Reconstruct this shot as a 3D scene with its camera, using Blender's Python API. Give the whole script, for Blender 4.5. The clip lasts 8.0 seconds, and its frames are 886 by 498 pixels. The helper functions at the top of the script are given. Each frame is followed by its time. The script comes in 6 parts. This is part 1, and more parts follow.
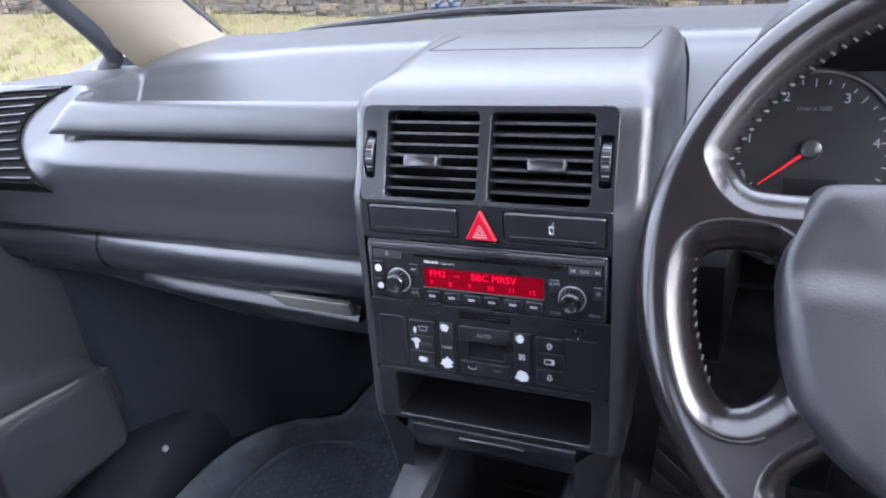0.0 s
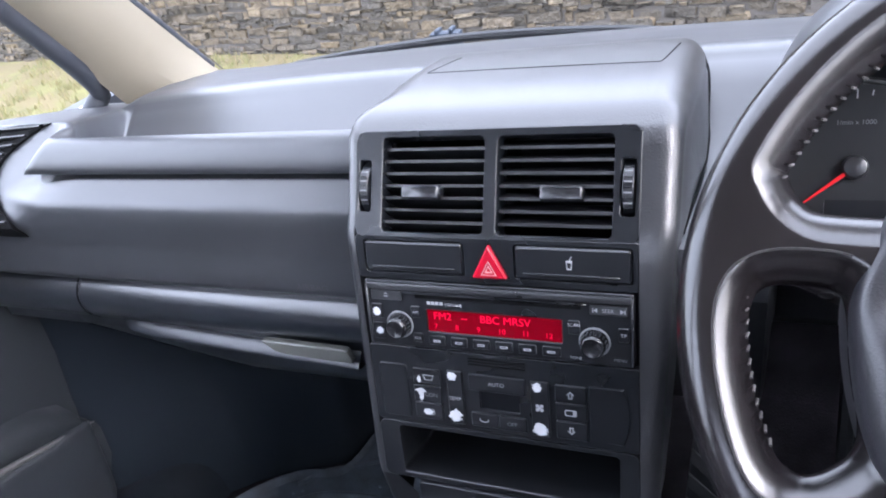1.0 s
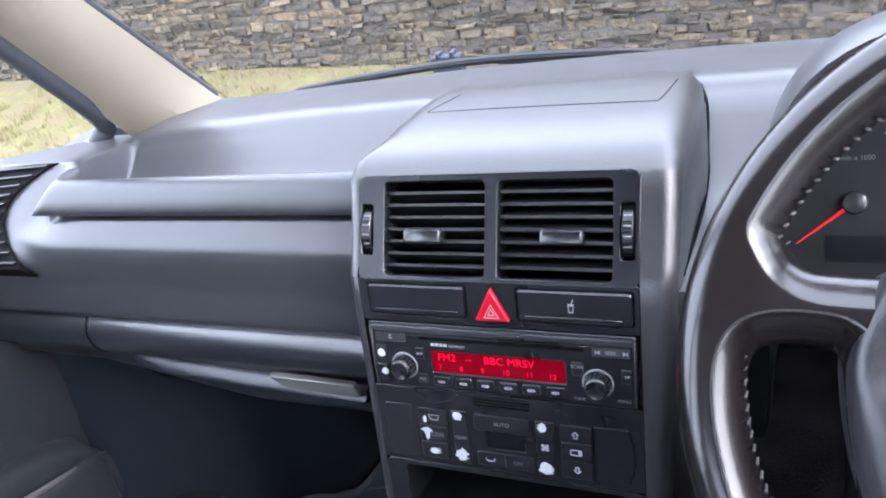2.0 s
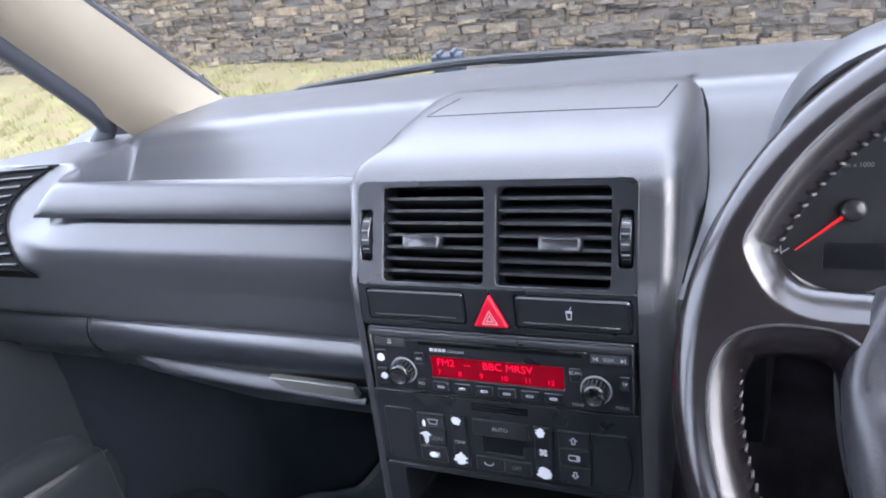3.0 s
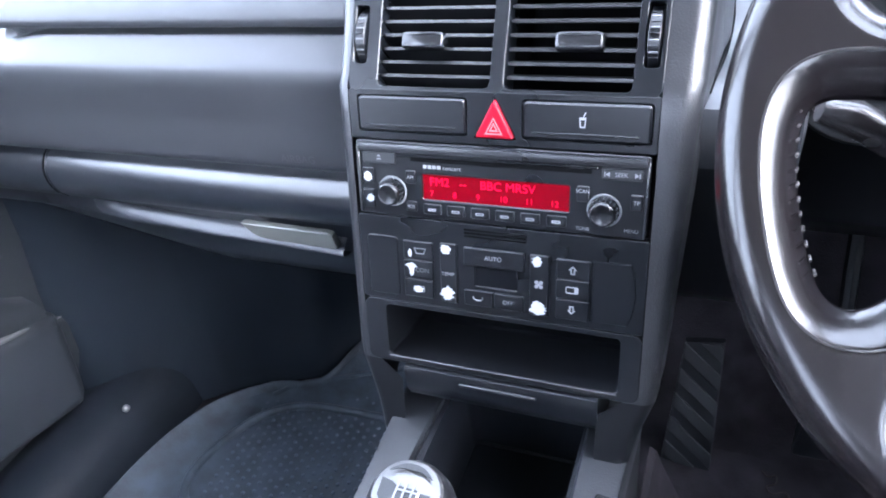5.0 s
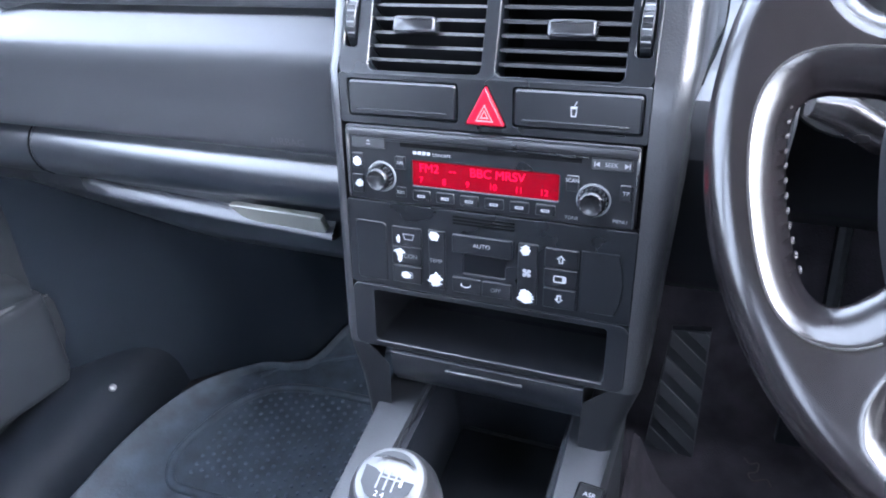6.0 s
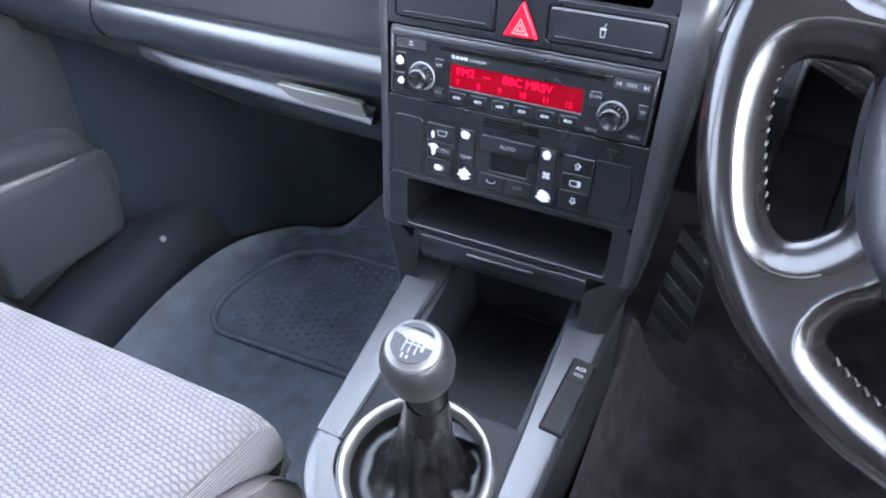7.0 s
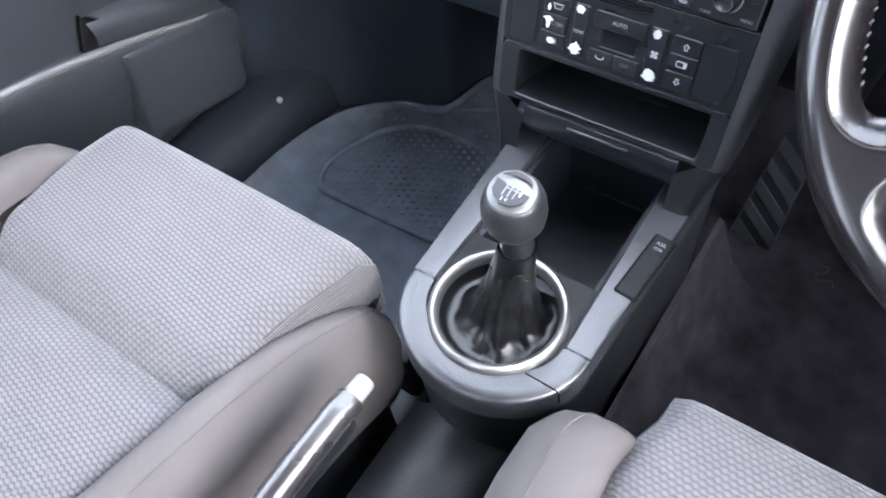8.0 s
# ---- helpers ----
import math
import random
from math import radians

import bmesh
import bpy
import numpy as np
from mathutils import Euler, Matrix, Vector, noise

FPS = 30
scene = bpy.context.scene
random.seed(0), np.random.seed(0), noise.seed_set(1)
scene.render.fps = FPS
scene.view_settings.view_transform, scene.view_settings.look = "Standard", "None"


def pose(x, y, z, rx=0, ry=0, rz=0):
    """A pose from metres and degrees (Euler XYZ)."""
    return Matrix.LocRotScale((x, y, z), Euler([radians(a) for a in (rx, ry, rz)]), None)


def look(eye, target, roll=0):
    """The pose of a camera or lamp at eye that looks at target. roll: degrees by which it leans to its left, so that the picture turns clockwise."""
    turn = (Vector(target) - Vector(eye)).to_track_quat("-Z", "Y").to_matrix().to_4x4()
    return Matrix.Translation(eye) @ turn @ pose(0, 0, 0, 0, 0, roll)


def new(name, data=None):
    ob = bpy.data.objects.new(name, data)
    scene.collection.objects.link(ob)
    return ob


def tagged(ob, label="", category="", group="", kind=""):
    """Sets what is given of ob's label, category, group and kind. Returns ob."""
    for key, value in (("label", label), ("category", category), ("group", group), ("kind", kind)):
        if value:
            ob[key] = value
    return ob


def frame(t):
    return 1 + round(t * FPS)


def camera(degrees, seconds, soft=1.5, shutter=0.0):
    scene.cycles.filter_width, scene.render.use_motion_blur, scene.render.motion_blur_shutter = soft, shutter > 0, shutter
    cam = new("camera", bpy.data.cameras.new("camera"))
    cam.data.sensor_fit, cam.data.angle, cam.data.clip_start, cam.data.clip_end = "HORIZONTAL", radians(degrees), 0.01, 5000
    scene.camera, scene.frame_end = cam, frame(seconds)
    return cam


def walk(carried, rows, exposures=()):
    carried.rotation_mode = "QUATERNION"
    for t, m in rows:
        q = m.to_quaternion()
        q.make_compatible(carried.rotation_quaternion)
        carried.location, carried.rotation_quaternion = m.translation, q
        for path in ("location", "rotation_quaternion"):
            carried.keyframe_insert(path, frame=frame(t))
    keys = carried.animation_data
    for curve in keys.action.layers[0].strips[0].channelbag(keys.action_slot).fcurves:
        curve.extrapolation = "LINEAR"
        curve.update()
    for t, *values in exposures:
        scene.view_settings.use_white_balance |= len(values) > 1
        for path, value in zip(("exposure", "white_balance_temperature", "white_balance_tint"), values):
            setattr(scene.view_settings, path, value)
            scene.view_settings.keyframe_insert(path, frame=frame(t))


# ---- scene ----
import itertools

cam = camera(64.18, 8.0, soft=1.9)
PATH = [
    (0, (0.1747, -0.3986, 0.8464), (-0.2022, 0.3343, 0.2800), -11.26),
    (0.2, (0.1554, -0.3946, 0.8251), (-0.2249, 0.3510, 0.2779), -11.42),
    (0.5, (0.1435, -0.3657, 0.8134), (-0.2350, 0.3853, 0.2724), -11.80),
    (1, (0.1554, -0.3555, 0.8184), (-0.2332, 0.4013, 0.2930), -12.71),
    (1.5, (0.1566, -0.3473, 0.8293), (-0.2363, 0.4160, 0.3165), -13.45),
    (1.7, (0.1578, -0.3455, 0.8345), (-0.2372, 0.4160, 0.3205), -13.85),
    (2.8, (0.1620, -0.3372, 0.8500), (-0.2396, 0.4149, 0.3274), -14.50),
    (3, (0.1618, -0.3384, 0.8485), (-0.2391, 0.4130, 0.3245), -14.27),
    (3.5, (0.1518, -0.3565, 0.8207), (-0.2445, 0.3846, 0.2787), -13.34),
    (4, (0.1396, -0.3642, 0.7695), (-0.2476, 0.3683, 0.2097), -11.79),
    (4.5, (0.1368, -0.3637, 0.7556), (-0.2371, 0.3667, 0.1840), -10.34),
    (5, (0.1354, -0.3651, 0.7497), (-0.2239, 0.3646, 0.1680), -9.24),
    (5.2, (0.1358, -0.3634, 0.7458), (-0.2223, 0.3638, 0.1602), -9.00),
    (6.3, (0.1359, -0.3615, 0.7555), (-0.2044, 0.3531, 0.1443), -7.50),
    (6.5, (0.1357, -0.3632, 0.7581), (-0.2029, 0.3431, 0.1365), -7.20),
    (6.8, (0.1411, -0.3684, 0.7734), (-0.1930, 0.2817, 0.0909), -6.68),
    (7, (0.1518, -0.3872, 0.8019), (-0.1897, 0.1957, 0.0646), -6.85),
    (7.2, (0.1530, -0.4086, 0.7991), (-0.1971, 0.1212, 0.0266), -6.74),
    (7.5, (0.1624, -0.4286, 0.8030), (-0.2023, 0.0554, 0.0076), -7.34),
    (8, (0.1722, -0.4421, 0.8200), (-0.2255, -0.0142, 0.0084), -10.28),
]
walk(cam, [(t, look(eye, target, roll)) for t, eye, target, roll in PATH], [(0, 2.70, 5700, 17.5), (3.2, 2.72, 5700, 17), (4.6, 3.30, 5450, 15.5), (6.4, 3.54, 5350, 14), (8, 3.32, 5800, 13)])

# ---- world and light ----
world = bpy.data.worlds.new("overcast_sky")
scene.world = world
world.use_nodes = True
wn = world.node_tree.nodes
sky = wn.new("ShaderNodeTexSky")
sky.sky_type = "NISHITA"
sky.sun_disc = False
sky.sun_elevation, sky.sun_rotation = radians(36), radians(107)
sky.air_density, sky.dust_density, sky.ozone_density = 1.0, 4.0, 1.0
soft_sky = wn.new("ShaderNodeMix")
soft_sky.data_type = "RGBA"
soft_sky.inputs[0].default_value = 0.65
soft_sky.inputs[7].default_value = (11.0, 11.2, 11.6, 1.0)
world.node_tree.links.new(sky.outputs[0], soft_sky.inputs[6])
world.node_tree.links.new(soft_sky.outputs[2], wn["Background"].inputs["Color"])
wn["Background"].inputs["Strength"].default_value = 0.145
sun_data = bpy.data.lights.new("sun", "SUN")
sun_data.energy, sun_data.angle, sun_data.color = 0.4, radians(25), (1.0, 0.96, 0.9)
sun = new("sun", sun_data)
sun.matrix_world = look((4.0, -1.2, 3.0), (0, 0, 0))

# ---- materials ----
def material(name, colour, rough=0.5, metal=0.0, grain=0.0, grain_size=900.0, tone=0.15, tone_size=14.0, spec=0.5, rough_vary=0.08, coat=0.0, patchy=0.0):
    m = bpy.data.materials.new(name)
    m.use_nodes = True
    nt = m.node_tree
    b = nt.nodes["Principled BSDF"]
    b.inputs["Roughness"].default_value = rough
    b.inputs["Metallic"].default_value = metal
    b.inputs["Specular IOR Level"].default_value = spec
    b.inputs["Coat Weight"].default_value, b.inputs["Coat Roughness"].default_value = coat, rough
    co = nt.nodes.new("ShaderNodeTexCoord")
    big = nt.nodes.new("ShaderNodeTexNoise")
    big.inputs["Scale"].default_value, big.inputs["Detail"].default_value = tone_size, 5.0
    nt.links.new(co.outputs["Object"], big.inputs["Vector"])
    ramp = nt.nodes.new("ShaderNodeMix")
    ramp.data_type = "RGBA"
    ramp.inputs[6].default_value = (*[c * (1 - tone) for c in colour], 1)
    ramp.inputs[7].default_value = (*[min(1, c * (1 + tone)) for c in colour], 1)
    if patchy:
        sharp = nt.nodes.new("ShaderNodeMapRange")
        sharp.inputs["From Min"].default_value, sharp.inputs["From Max"].default_value = 0.5 - patchy, 0.5 + patchy
        nt.links.new(big.outputs["Fac"], sharp.inputs["Value"])
        nt.links.new(sharp.outputs["Result"], ramp.inputs[0])
    else:
        nt.links.new(big.outputs["Fac"], ramp.inputs[0])
    nt.links.new(ramp.outputs[2], b.inputs["Base Color"])
    if rough_vary:
        mr = nt.nodes.new("ShaderNodeMapRange")
        mr.inputs["To Min"].default_value, mr.inputs["To Max"].default_value = max(0.02, rough - rough_vary), min(1, rough + rough_vary)
        nt.links.new(big.outputs["Fac"], mr.inputs["Value"])
        nt.links.new(mr.outputs["Result"], b.inputs["Roughness"])
    if grain:
        fine = nt.nodes.new("ShaderNodeTexNoise")
        fine.inputs["Scale"].default_value, fine.inputs["Detail"].default_value = grain_size, 3.0
        nt.links.new(co.outputs["Object"], fine.inputs["Vector"])
        bump = nt.nodes.new("ShaderNodeBump")
        bump.inputs["Strength"].default_value, bump.inputs["Distance"].default_value = grain, 0.0006
        nt.links.new(fine.outputs["Fac"], bump.inputs["Height"])
        nt.links.new(bump.outputs["Normal"], b.inputs["Normal"])
    return m


def weave(name, colour, dark, sx, sy, rough=0.9, depth=0.55, turn=8.0, lean=0.0):
    """Woven seat cloth: rows of raised lozenges, every other row shifted by half a stitch."""
    m = material(name, colour, rough, tone=0.07, tone_size=9, rough_vary=0)
    nt = m.node_tree
    b = nt.nodes["Principled BSDF"]
    b.inputs["Sheen Weight"].default_value = 0.15

    def op(kind, a, c=None):
        n = nt.nodes.new("ShaderNodeMath")
        n.operation = kind
        for k, v in enumerate((a, c)):
            if v is None:
                continue
            if isinstance(v, (int, float)):
                n.inputs[k].default_value = v
            else:
                nt.links.new(v, n.inputs[k])
        return n.outputs[0]

    co = nt.nodes.new("ShaderNodeTexCoord")
    mp = nt.nodes.new("ShaderNodeMapping")
    mp.inputs["Rotation"].default_value = (radians(lean), 0, radians(turn))
    nt.links.new(co.outputs["Object"], mp.inputs["Vector"])
    wob = nt.nodes.new("ShaderNodeTexNoise")
    wob.inputs["Scale"].default_value = 60.0
    nt.links.new(co.outputs["Object"], wob.inputs["Vector"])
    xyz = nt.nodes.new("ShaderNodeSeparateXYZ")
    nt.links.new(mp.outputs["Vector"], xyz.inputs[0])
    v = op("ADD", op("DIVIDE", xyz.outputs["Y"], sy), op("MULTIPLY", wob.outputs["Fac"], 0.5))
    row = op("FLOOR", v)
    u = op("ADD", op("DIVIDE", xyz.outputs["X"], sx), op("MULTIPLY", row, 0.5))
    fu = op("ABSOLUTE", op("SUBTRACT", op("FRACT", u), 0.5))
    fv = op("ABSOLUTE", op("SUBTRACT", op("FRACT", v), 0.5))
    d = op("ADD", op("MULTIPLY", fu, 1.25), op("MULTIPLY", fv, 1.75))
    mr = nt.nodes.new("ShaderNodeMapRange")
    mr.interpolation_type = "SMOOTHSTEP"
    mr.inputs["From Min"].default_value, mr.inputs["From Max"].default_value = 0.95, 0.45
    nt.links.new(d, mr.inputs["Value"])
    mix = nt.nodes.new("ShaderNodeMix")
    mix.data_type = "RGBA"
    mix.inputs[6].default_value = (*dark, 1)
    nt.links.new(b.inputs["Base Color"].links[0].from_socket, mix.inputs[7])
    nt.links.new(mr.outputs["Result"], mix.inputs[0])
    nt.links.new(mix.outputs[2], b.inputs["Base Color"])
    bump = nt.nodes.new("ShaderNodeBump")
    bump.inputs["Strength"].default_value, bump.inputs["Distance"].default_value = depth, 0.0012
    nt.links.new(mr.outputs["Result"], bump.inputs["Height"])
    nt.links.new(bump.outputs["Normal"], b.inputs["Normal"])
    return m


def glow(name, colour, strength):
    m = bpy.data.materials.new(name)
    m.use_nodes = True
    b = m.node_tree.nodes["Principled BSDF"]
    b.inputs["Base Color"].default_value = (*[c * 0.3 for c in colour], 1)
    b.inputs["Emission Color"].default_value = (*colour, 1)
    b.inputs["Emission Strength"].default_value = strength
    b.inputs["Roughness"].default_value = 0.25
    b.inputs["Specular IOR Level"].default_value = 0.15
    return m


def glass(name):
    m = bpy.data.materials.new(name)
    m.use_nodes = True
    b = m.node_tree.nodes["Principled BSDF"]
    b.inputs["Transmission Weight"].default_value = 1.0
    b.inputs["Roughness"].default_value = 0.0
    b.inputs["IOR"].default_value = 1.12
    b.inputs["Base Color"].default_value = (0.97, 0.98, 0.97, 1)
    return m


M_DASH = material("dash_plastic", (0.0245, 0.0263, 0.0297), 0.37, tone=0.10, spec=0.72, rough_vary=0.03)
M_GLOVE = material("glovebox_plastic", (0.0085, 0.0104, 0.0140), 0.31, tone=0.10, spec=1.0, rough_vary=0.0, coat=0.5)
M_LEDGE = material("ledge_plastic", (0.0110, 0.0135, 0.0180), 0.32, tone=0.10, spec=0.7, rough_vary=0.02)
M_STACK = material("stack_plastic", (0.0125, 0.0130, 0.0146), 0.33, grain=0.34, grain_size=820, tone=0.08, spec=0.85, rough_vary=0.02)
M_BEZEL = material("bezel_plastic", (0.0050, 0.0058, 0.0073), 0.28, tone=0.15, spec=0.42, rough_vary=0.04)
M_RAIL = material("rail_plastic", (0.016, 0.017, 0.019), 0.3, grain=0.15, grain_size=1600, spec=0.7)
M_CARD = material("door_card_vinyl", (0.0188, 0.0214, 0.0252), 0.45, grain=0.4, grain_size=900, tone=0.25, spec=0.5)
M_TUNNEL = material("tunnel_plastic", (0.0055, 0.0060, 0.0075), 0.45, grain=0.5, grain_size=500, tone=0.3, spec=0.3)
M_NHUB = material("needle_hub", (0.018, 0.018, 0.020), 0.28)
M_DULL = material("dull_silver", (0.13, 0.13, 0.135), 0.36, metal=0.8, tone=0.1)
M_GRIP = material("shiny_grip", (0.0135, 0.0120, 0.0120), 0.27, grain=0.1, spec=1.0)
M_REST = material("worn_grey_plastic", (0.0068, 0.0078, 0.0098), 0.6, grain=0.4, tone=0.4)
M_CAP = material("silver_cap", (0.105, 0.105, 0.105), 0.40, metal=0.7, tone=0.1)
# light grey that paints the highlight along the armrest
M_EDGE = material("armrest_highlight", (0.09, 0.089, 0.092), 0.4, tone=0.2, tone_size=30, spec=0.5)
M_BLACK = material("black_plastic", (0.0042, 0.0047, 0.0058), 0.42, grain=0.2, grain_size=1300, spec=0.35)
M_SLAT = material("slat_plastic", (0.0055, 0.0058, 0.0066), 0.33, grain=0.1, spec=0.6)
# near-black for gaps, slots and vent depths, their shade put into the colour
M_VOID = material("gap_shade_black", (0.003, 0.003, 0.0035), 0.8, spec=0.1)
M_BUTTON = material("button_plastic", (0.0052, 0.0059, 0.0074), 0.29, tone=0.15, spec=0.46, rough_vary=0.04)
M_PAINT = material("white_print", (0.30, 0.305, 0.32), 0.6, tone=0.05)
M_DIMPRINT = material("grey_print", (0.16, 0.166, 0.175), 0.6, tone=0.05)
M_WORN = material("worn_white_patch", (0.46, 0.47, 0.49), 0.5, tone=0.05)
M_RED = material("red_plastic", (0.36, 0.003, 0.018), 0.35, tone=0.08, spec=0.2)
M_REDPALE = material("pale_red_print", (0.5, 0.2, 0.21), 0.4)
M_LCD = glow("red_display", (0.30, 0.0, 0.010), 0.06)
M_LCDTXT = glow("red_segments", (1.0, 0.004, 0.045), 0.20)
M_LCDOFF = material("dark_display", (0.004, 0.0045, 0.006), 0.3, spec=0.2)
M_LEATHER = material("worn_black_leather", (0.0032, 0.0025, 0.0028), 0.22, tone=0.3, tone_size=40, rough_vary=0.03, spec=0.64)
M_SEAM = material("worn_leather_seam", (0.016, 0.0145, 0.0145), 0.35, grain=0.5, grain_size=700, tone=0.6, tone_size=160)
M_STITCH = material("grey_thread", (0.050, 0.047, 0.046), 0.8)
M_PAD = material("airbag_cover", (0.0105, 0.0105, 0.0125), 0.38, grain=0.3, grain_size=900, spec=0.6)
M_BOOT = material("gaiter_leather", (0.0022, 0.0022, 0.0025), 0.30, grain=0.35, grain_size=300, spec=0.38)
M_NECK = material("dark_glossy_neck", (0.006, 0.0062, 0.0072), 0.25, grain=0.1, spec=0.6)
M_WELL = material("worn_black_well", (0.0058, 0.0070, 0.0096), 0.5, grain=0.3, tone=0.4, tone_size=30, spec=0.3)
M_SWITCH = material("matt_black_switch", (0.0045, 0.0048, 0.0055), 0.55, grain=0.2, grain_size=1200, spec=0.2)
M_TRIM = material("grey_trim_paint", (0.0110, 0.0120, 0.0140), 0.33, grain=0.3, grain_size=700, tone=0.3, tone_size=45, spec=0.75)
M_CHROME = material("satin_chrome", (0.34, 0.335, 0.32), 0.36, metal=1.0, tone=0.08, rough_vary=0.06)
M_SILVER = material("silver_paint", (0.15, 0.155, 0.142), 0.32, metal=0.3, tone=0.1)
M_KNOB = material("knob_rubber", (0.0078, 0.0079, 0.0088), 0.38, grain=0.2, grain_size=700, spec=0.55)
M_CARPET = material("black_carpet", (0.0200, 0.0178, 0.0212), 0.95, grain=1.0, grain_size=420, tone=0.62, tone_size=26, rough_vary=0, spec=0.1, patchy=0.24)
M_RUBBER = material("rubber_mat", (0.039, 0.050, 0.064), 0.52, grain=0.9, grain_size=240, tone=0.35, tone_size=34, spec=0.3, patchy=0.2)
M_DOOR = material("door_plastic", (0.0175, 0.0203, 0.0246), 0.45, grain=0.4, grain_size=900, tone=0.25, spec=0.45)
M_LINER = material("roof_lining", (0.42, 0.395, 0.365), 0.9, grain=0.3, grain_size=900)
M_PILLAR = material("beige_pillar_trim", (0.195, 0.175, 0.133), 0.68, grain=0.25, grain_size=900, tone=0.05, spec=0.2)
M_SEAL = material("rubber_seal", (0.03, 0.034, 0.042), 0.5)
M_CLOTH = weave("light_grey_seat_cloth", (0.103, 0.098, 0.103), (0.058, 0.057, 0.061), 0.0060, 0.0041, depth=0.6)
M_RIB = weave("ribbed_seat_side_cloth", (0.078, 0.074, 0.077), (0.045, 0.043, 0.045), 0.02, 0.0034, turn=0.0, lean=90.0)
M_BOLSTER = material("grey_velour", (0.066, 0.059, 0.057), 0.85, grain=0.3, grain_size=1200, tone=0.16, tone_size=7, rough_vary=0)
M_GLASS = glass("clear_glass")
M_CREAM = material("cream_button", (0.19, 0.186, 0.18), 0.4)
# pale grey that paints catch-lights on the raised letters and tray edge
M_CATCHLIGHT = material("pale_catchlight", (0.07, 0.07, 0.075), 0.5)
M_NEEDLE = glow("red_needle", (0.8, 0.03, 0.035), 0.12)
M_BLUE = material("blue_plastic", (0.014, 0.022, 0.036), 0.6)
M_LEVER = material("satin_black_lever", (0.0085, 0.0090, 0.0105), 0.22, spec=0.8)
M_THREAD = material("brown_thread", (0.034, 0.028, 0.025), 0.9, tone=0.3)
# pale colour that paints the soft highlight at the sill clip
M_CLIP = material("clip_highlight", (0.16, 0.165, 0.17), 0.25, tone=0.1)
M_FELT = material("dark_footwell_lining", (0.0098, 0.0142, 0.0208), 0.75, grain=0.5, grain_size=700, tone=0.35, tone_size=9, spec=0.25)
M_STUD = material("pale_rubber_studs", (0.075, 0.092, 0.115), 0.6, tone=0.4, spec=0.3)
M_SILL = material("kick_panel_plastic", (0.0088, 0.0112, 0.0152), 0.6, grain=0.4, grain_size=800, tone=0.4, spec=0.15)
M_MORTAR = material("dark_joint_earth", (0.072, 0.064, 0.055), 0.95, grain=1.0, grain_size=60, tone=0.5, tone_size=6)


# ---- building tools ----
def smooth(me, angle=38):
    for p in me.polygons:
        p.use_smooth = True
    me.set_sharp_from_angle(angle=radians(angle))


def part(name, bm, mat, parent=None, label="", m=None, angle=38):
    me = bpy.data.meshes.new(name)
    bmesh.ops.recalc_face_normals(bm, faces=bm.faces)
    if m is not None:
        bm.transform(m)
    bm.to_mesh(me)
    bm.free()
    smooth(me, angle)
    me.materials.append(mat)
    ob = new(name, me)
    if parent:
        ob.parent = parent
    if label:
        ob["label"] = label
    return ob


def thing(name, label, category, group="", kind="", at=(0, 0, 0)):
    e = new(name)
    e.empty_display_size = 0.02
    e.location = at
    return tagged(e, label, category, group, kind)


def joined(*bms):
    out = bms[0]
    for b in bms[1:]:
        me = bpy.data.meshes.new("tmp")
        b.to_mesh(me)
        b.free()
        out.from_mesh(me)
        bpy.data.meshes.remove(me)
    return out


def box(x0, x1, y0, y1, z0, z1, bevel=0.0, seg=2):
    bm = bmesh.new()
    bmesh.ops.create_cube(bm, size=1)
    bm.transform(Matrix.Translation(((x0 + x1) / 2, (y0 + y1) / 2, (z0 + z1) / 2)) @ Matrix.Diagonal((x1 - x0, y1 - y0, z1 - z0, 1)))
    if bevel:
        bmesh.ops.bevel(bm, geom=bm.edges[:], offset=bevel, segments=seg, profile=0.5, affect="EDGES")
    return bm


def rrect(x0, x1, y0, y1, r=0.003, n=4):
    pts = []
    for cx, cy, a0 in ((x1 - r, y1 - r, 0), (x0 + r, y1 - r, 90), (x0 + r, y0 + r, 180), (x1 - r, y0 + r, 270)):
        for i in range(n + 1):
            a = radians(a0 + 90 * i / n)
            pts.append((cx + r * math.cos(a), cy + r * math.sin(a)))
    return pts


def disc(cx, cy, r, n=32, ry=None):
    return [(cx + r * math.cos(2 * math.pi * i / n), cy + (ry or r) * math.sin(2 * math.pi * i / n)) for i in range(n)]


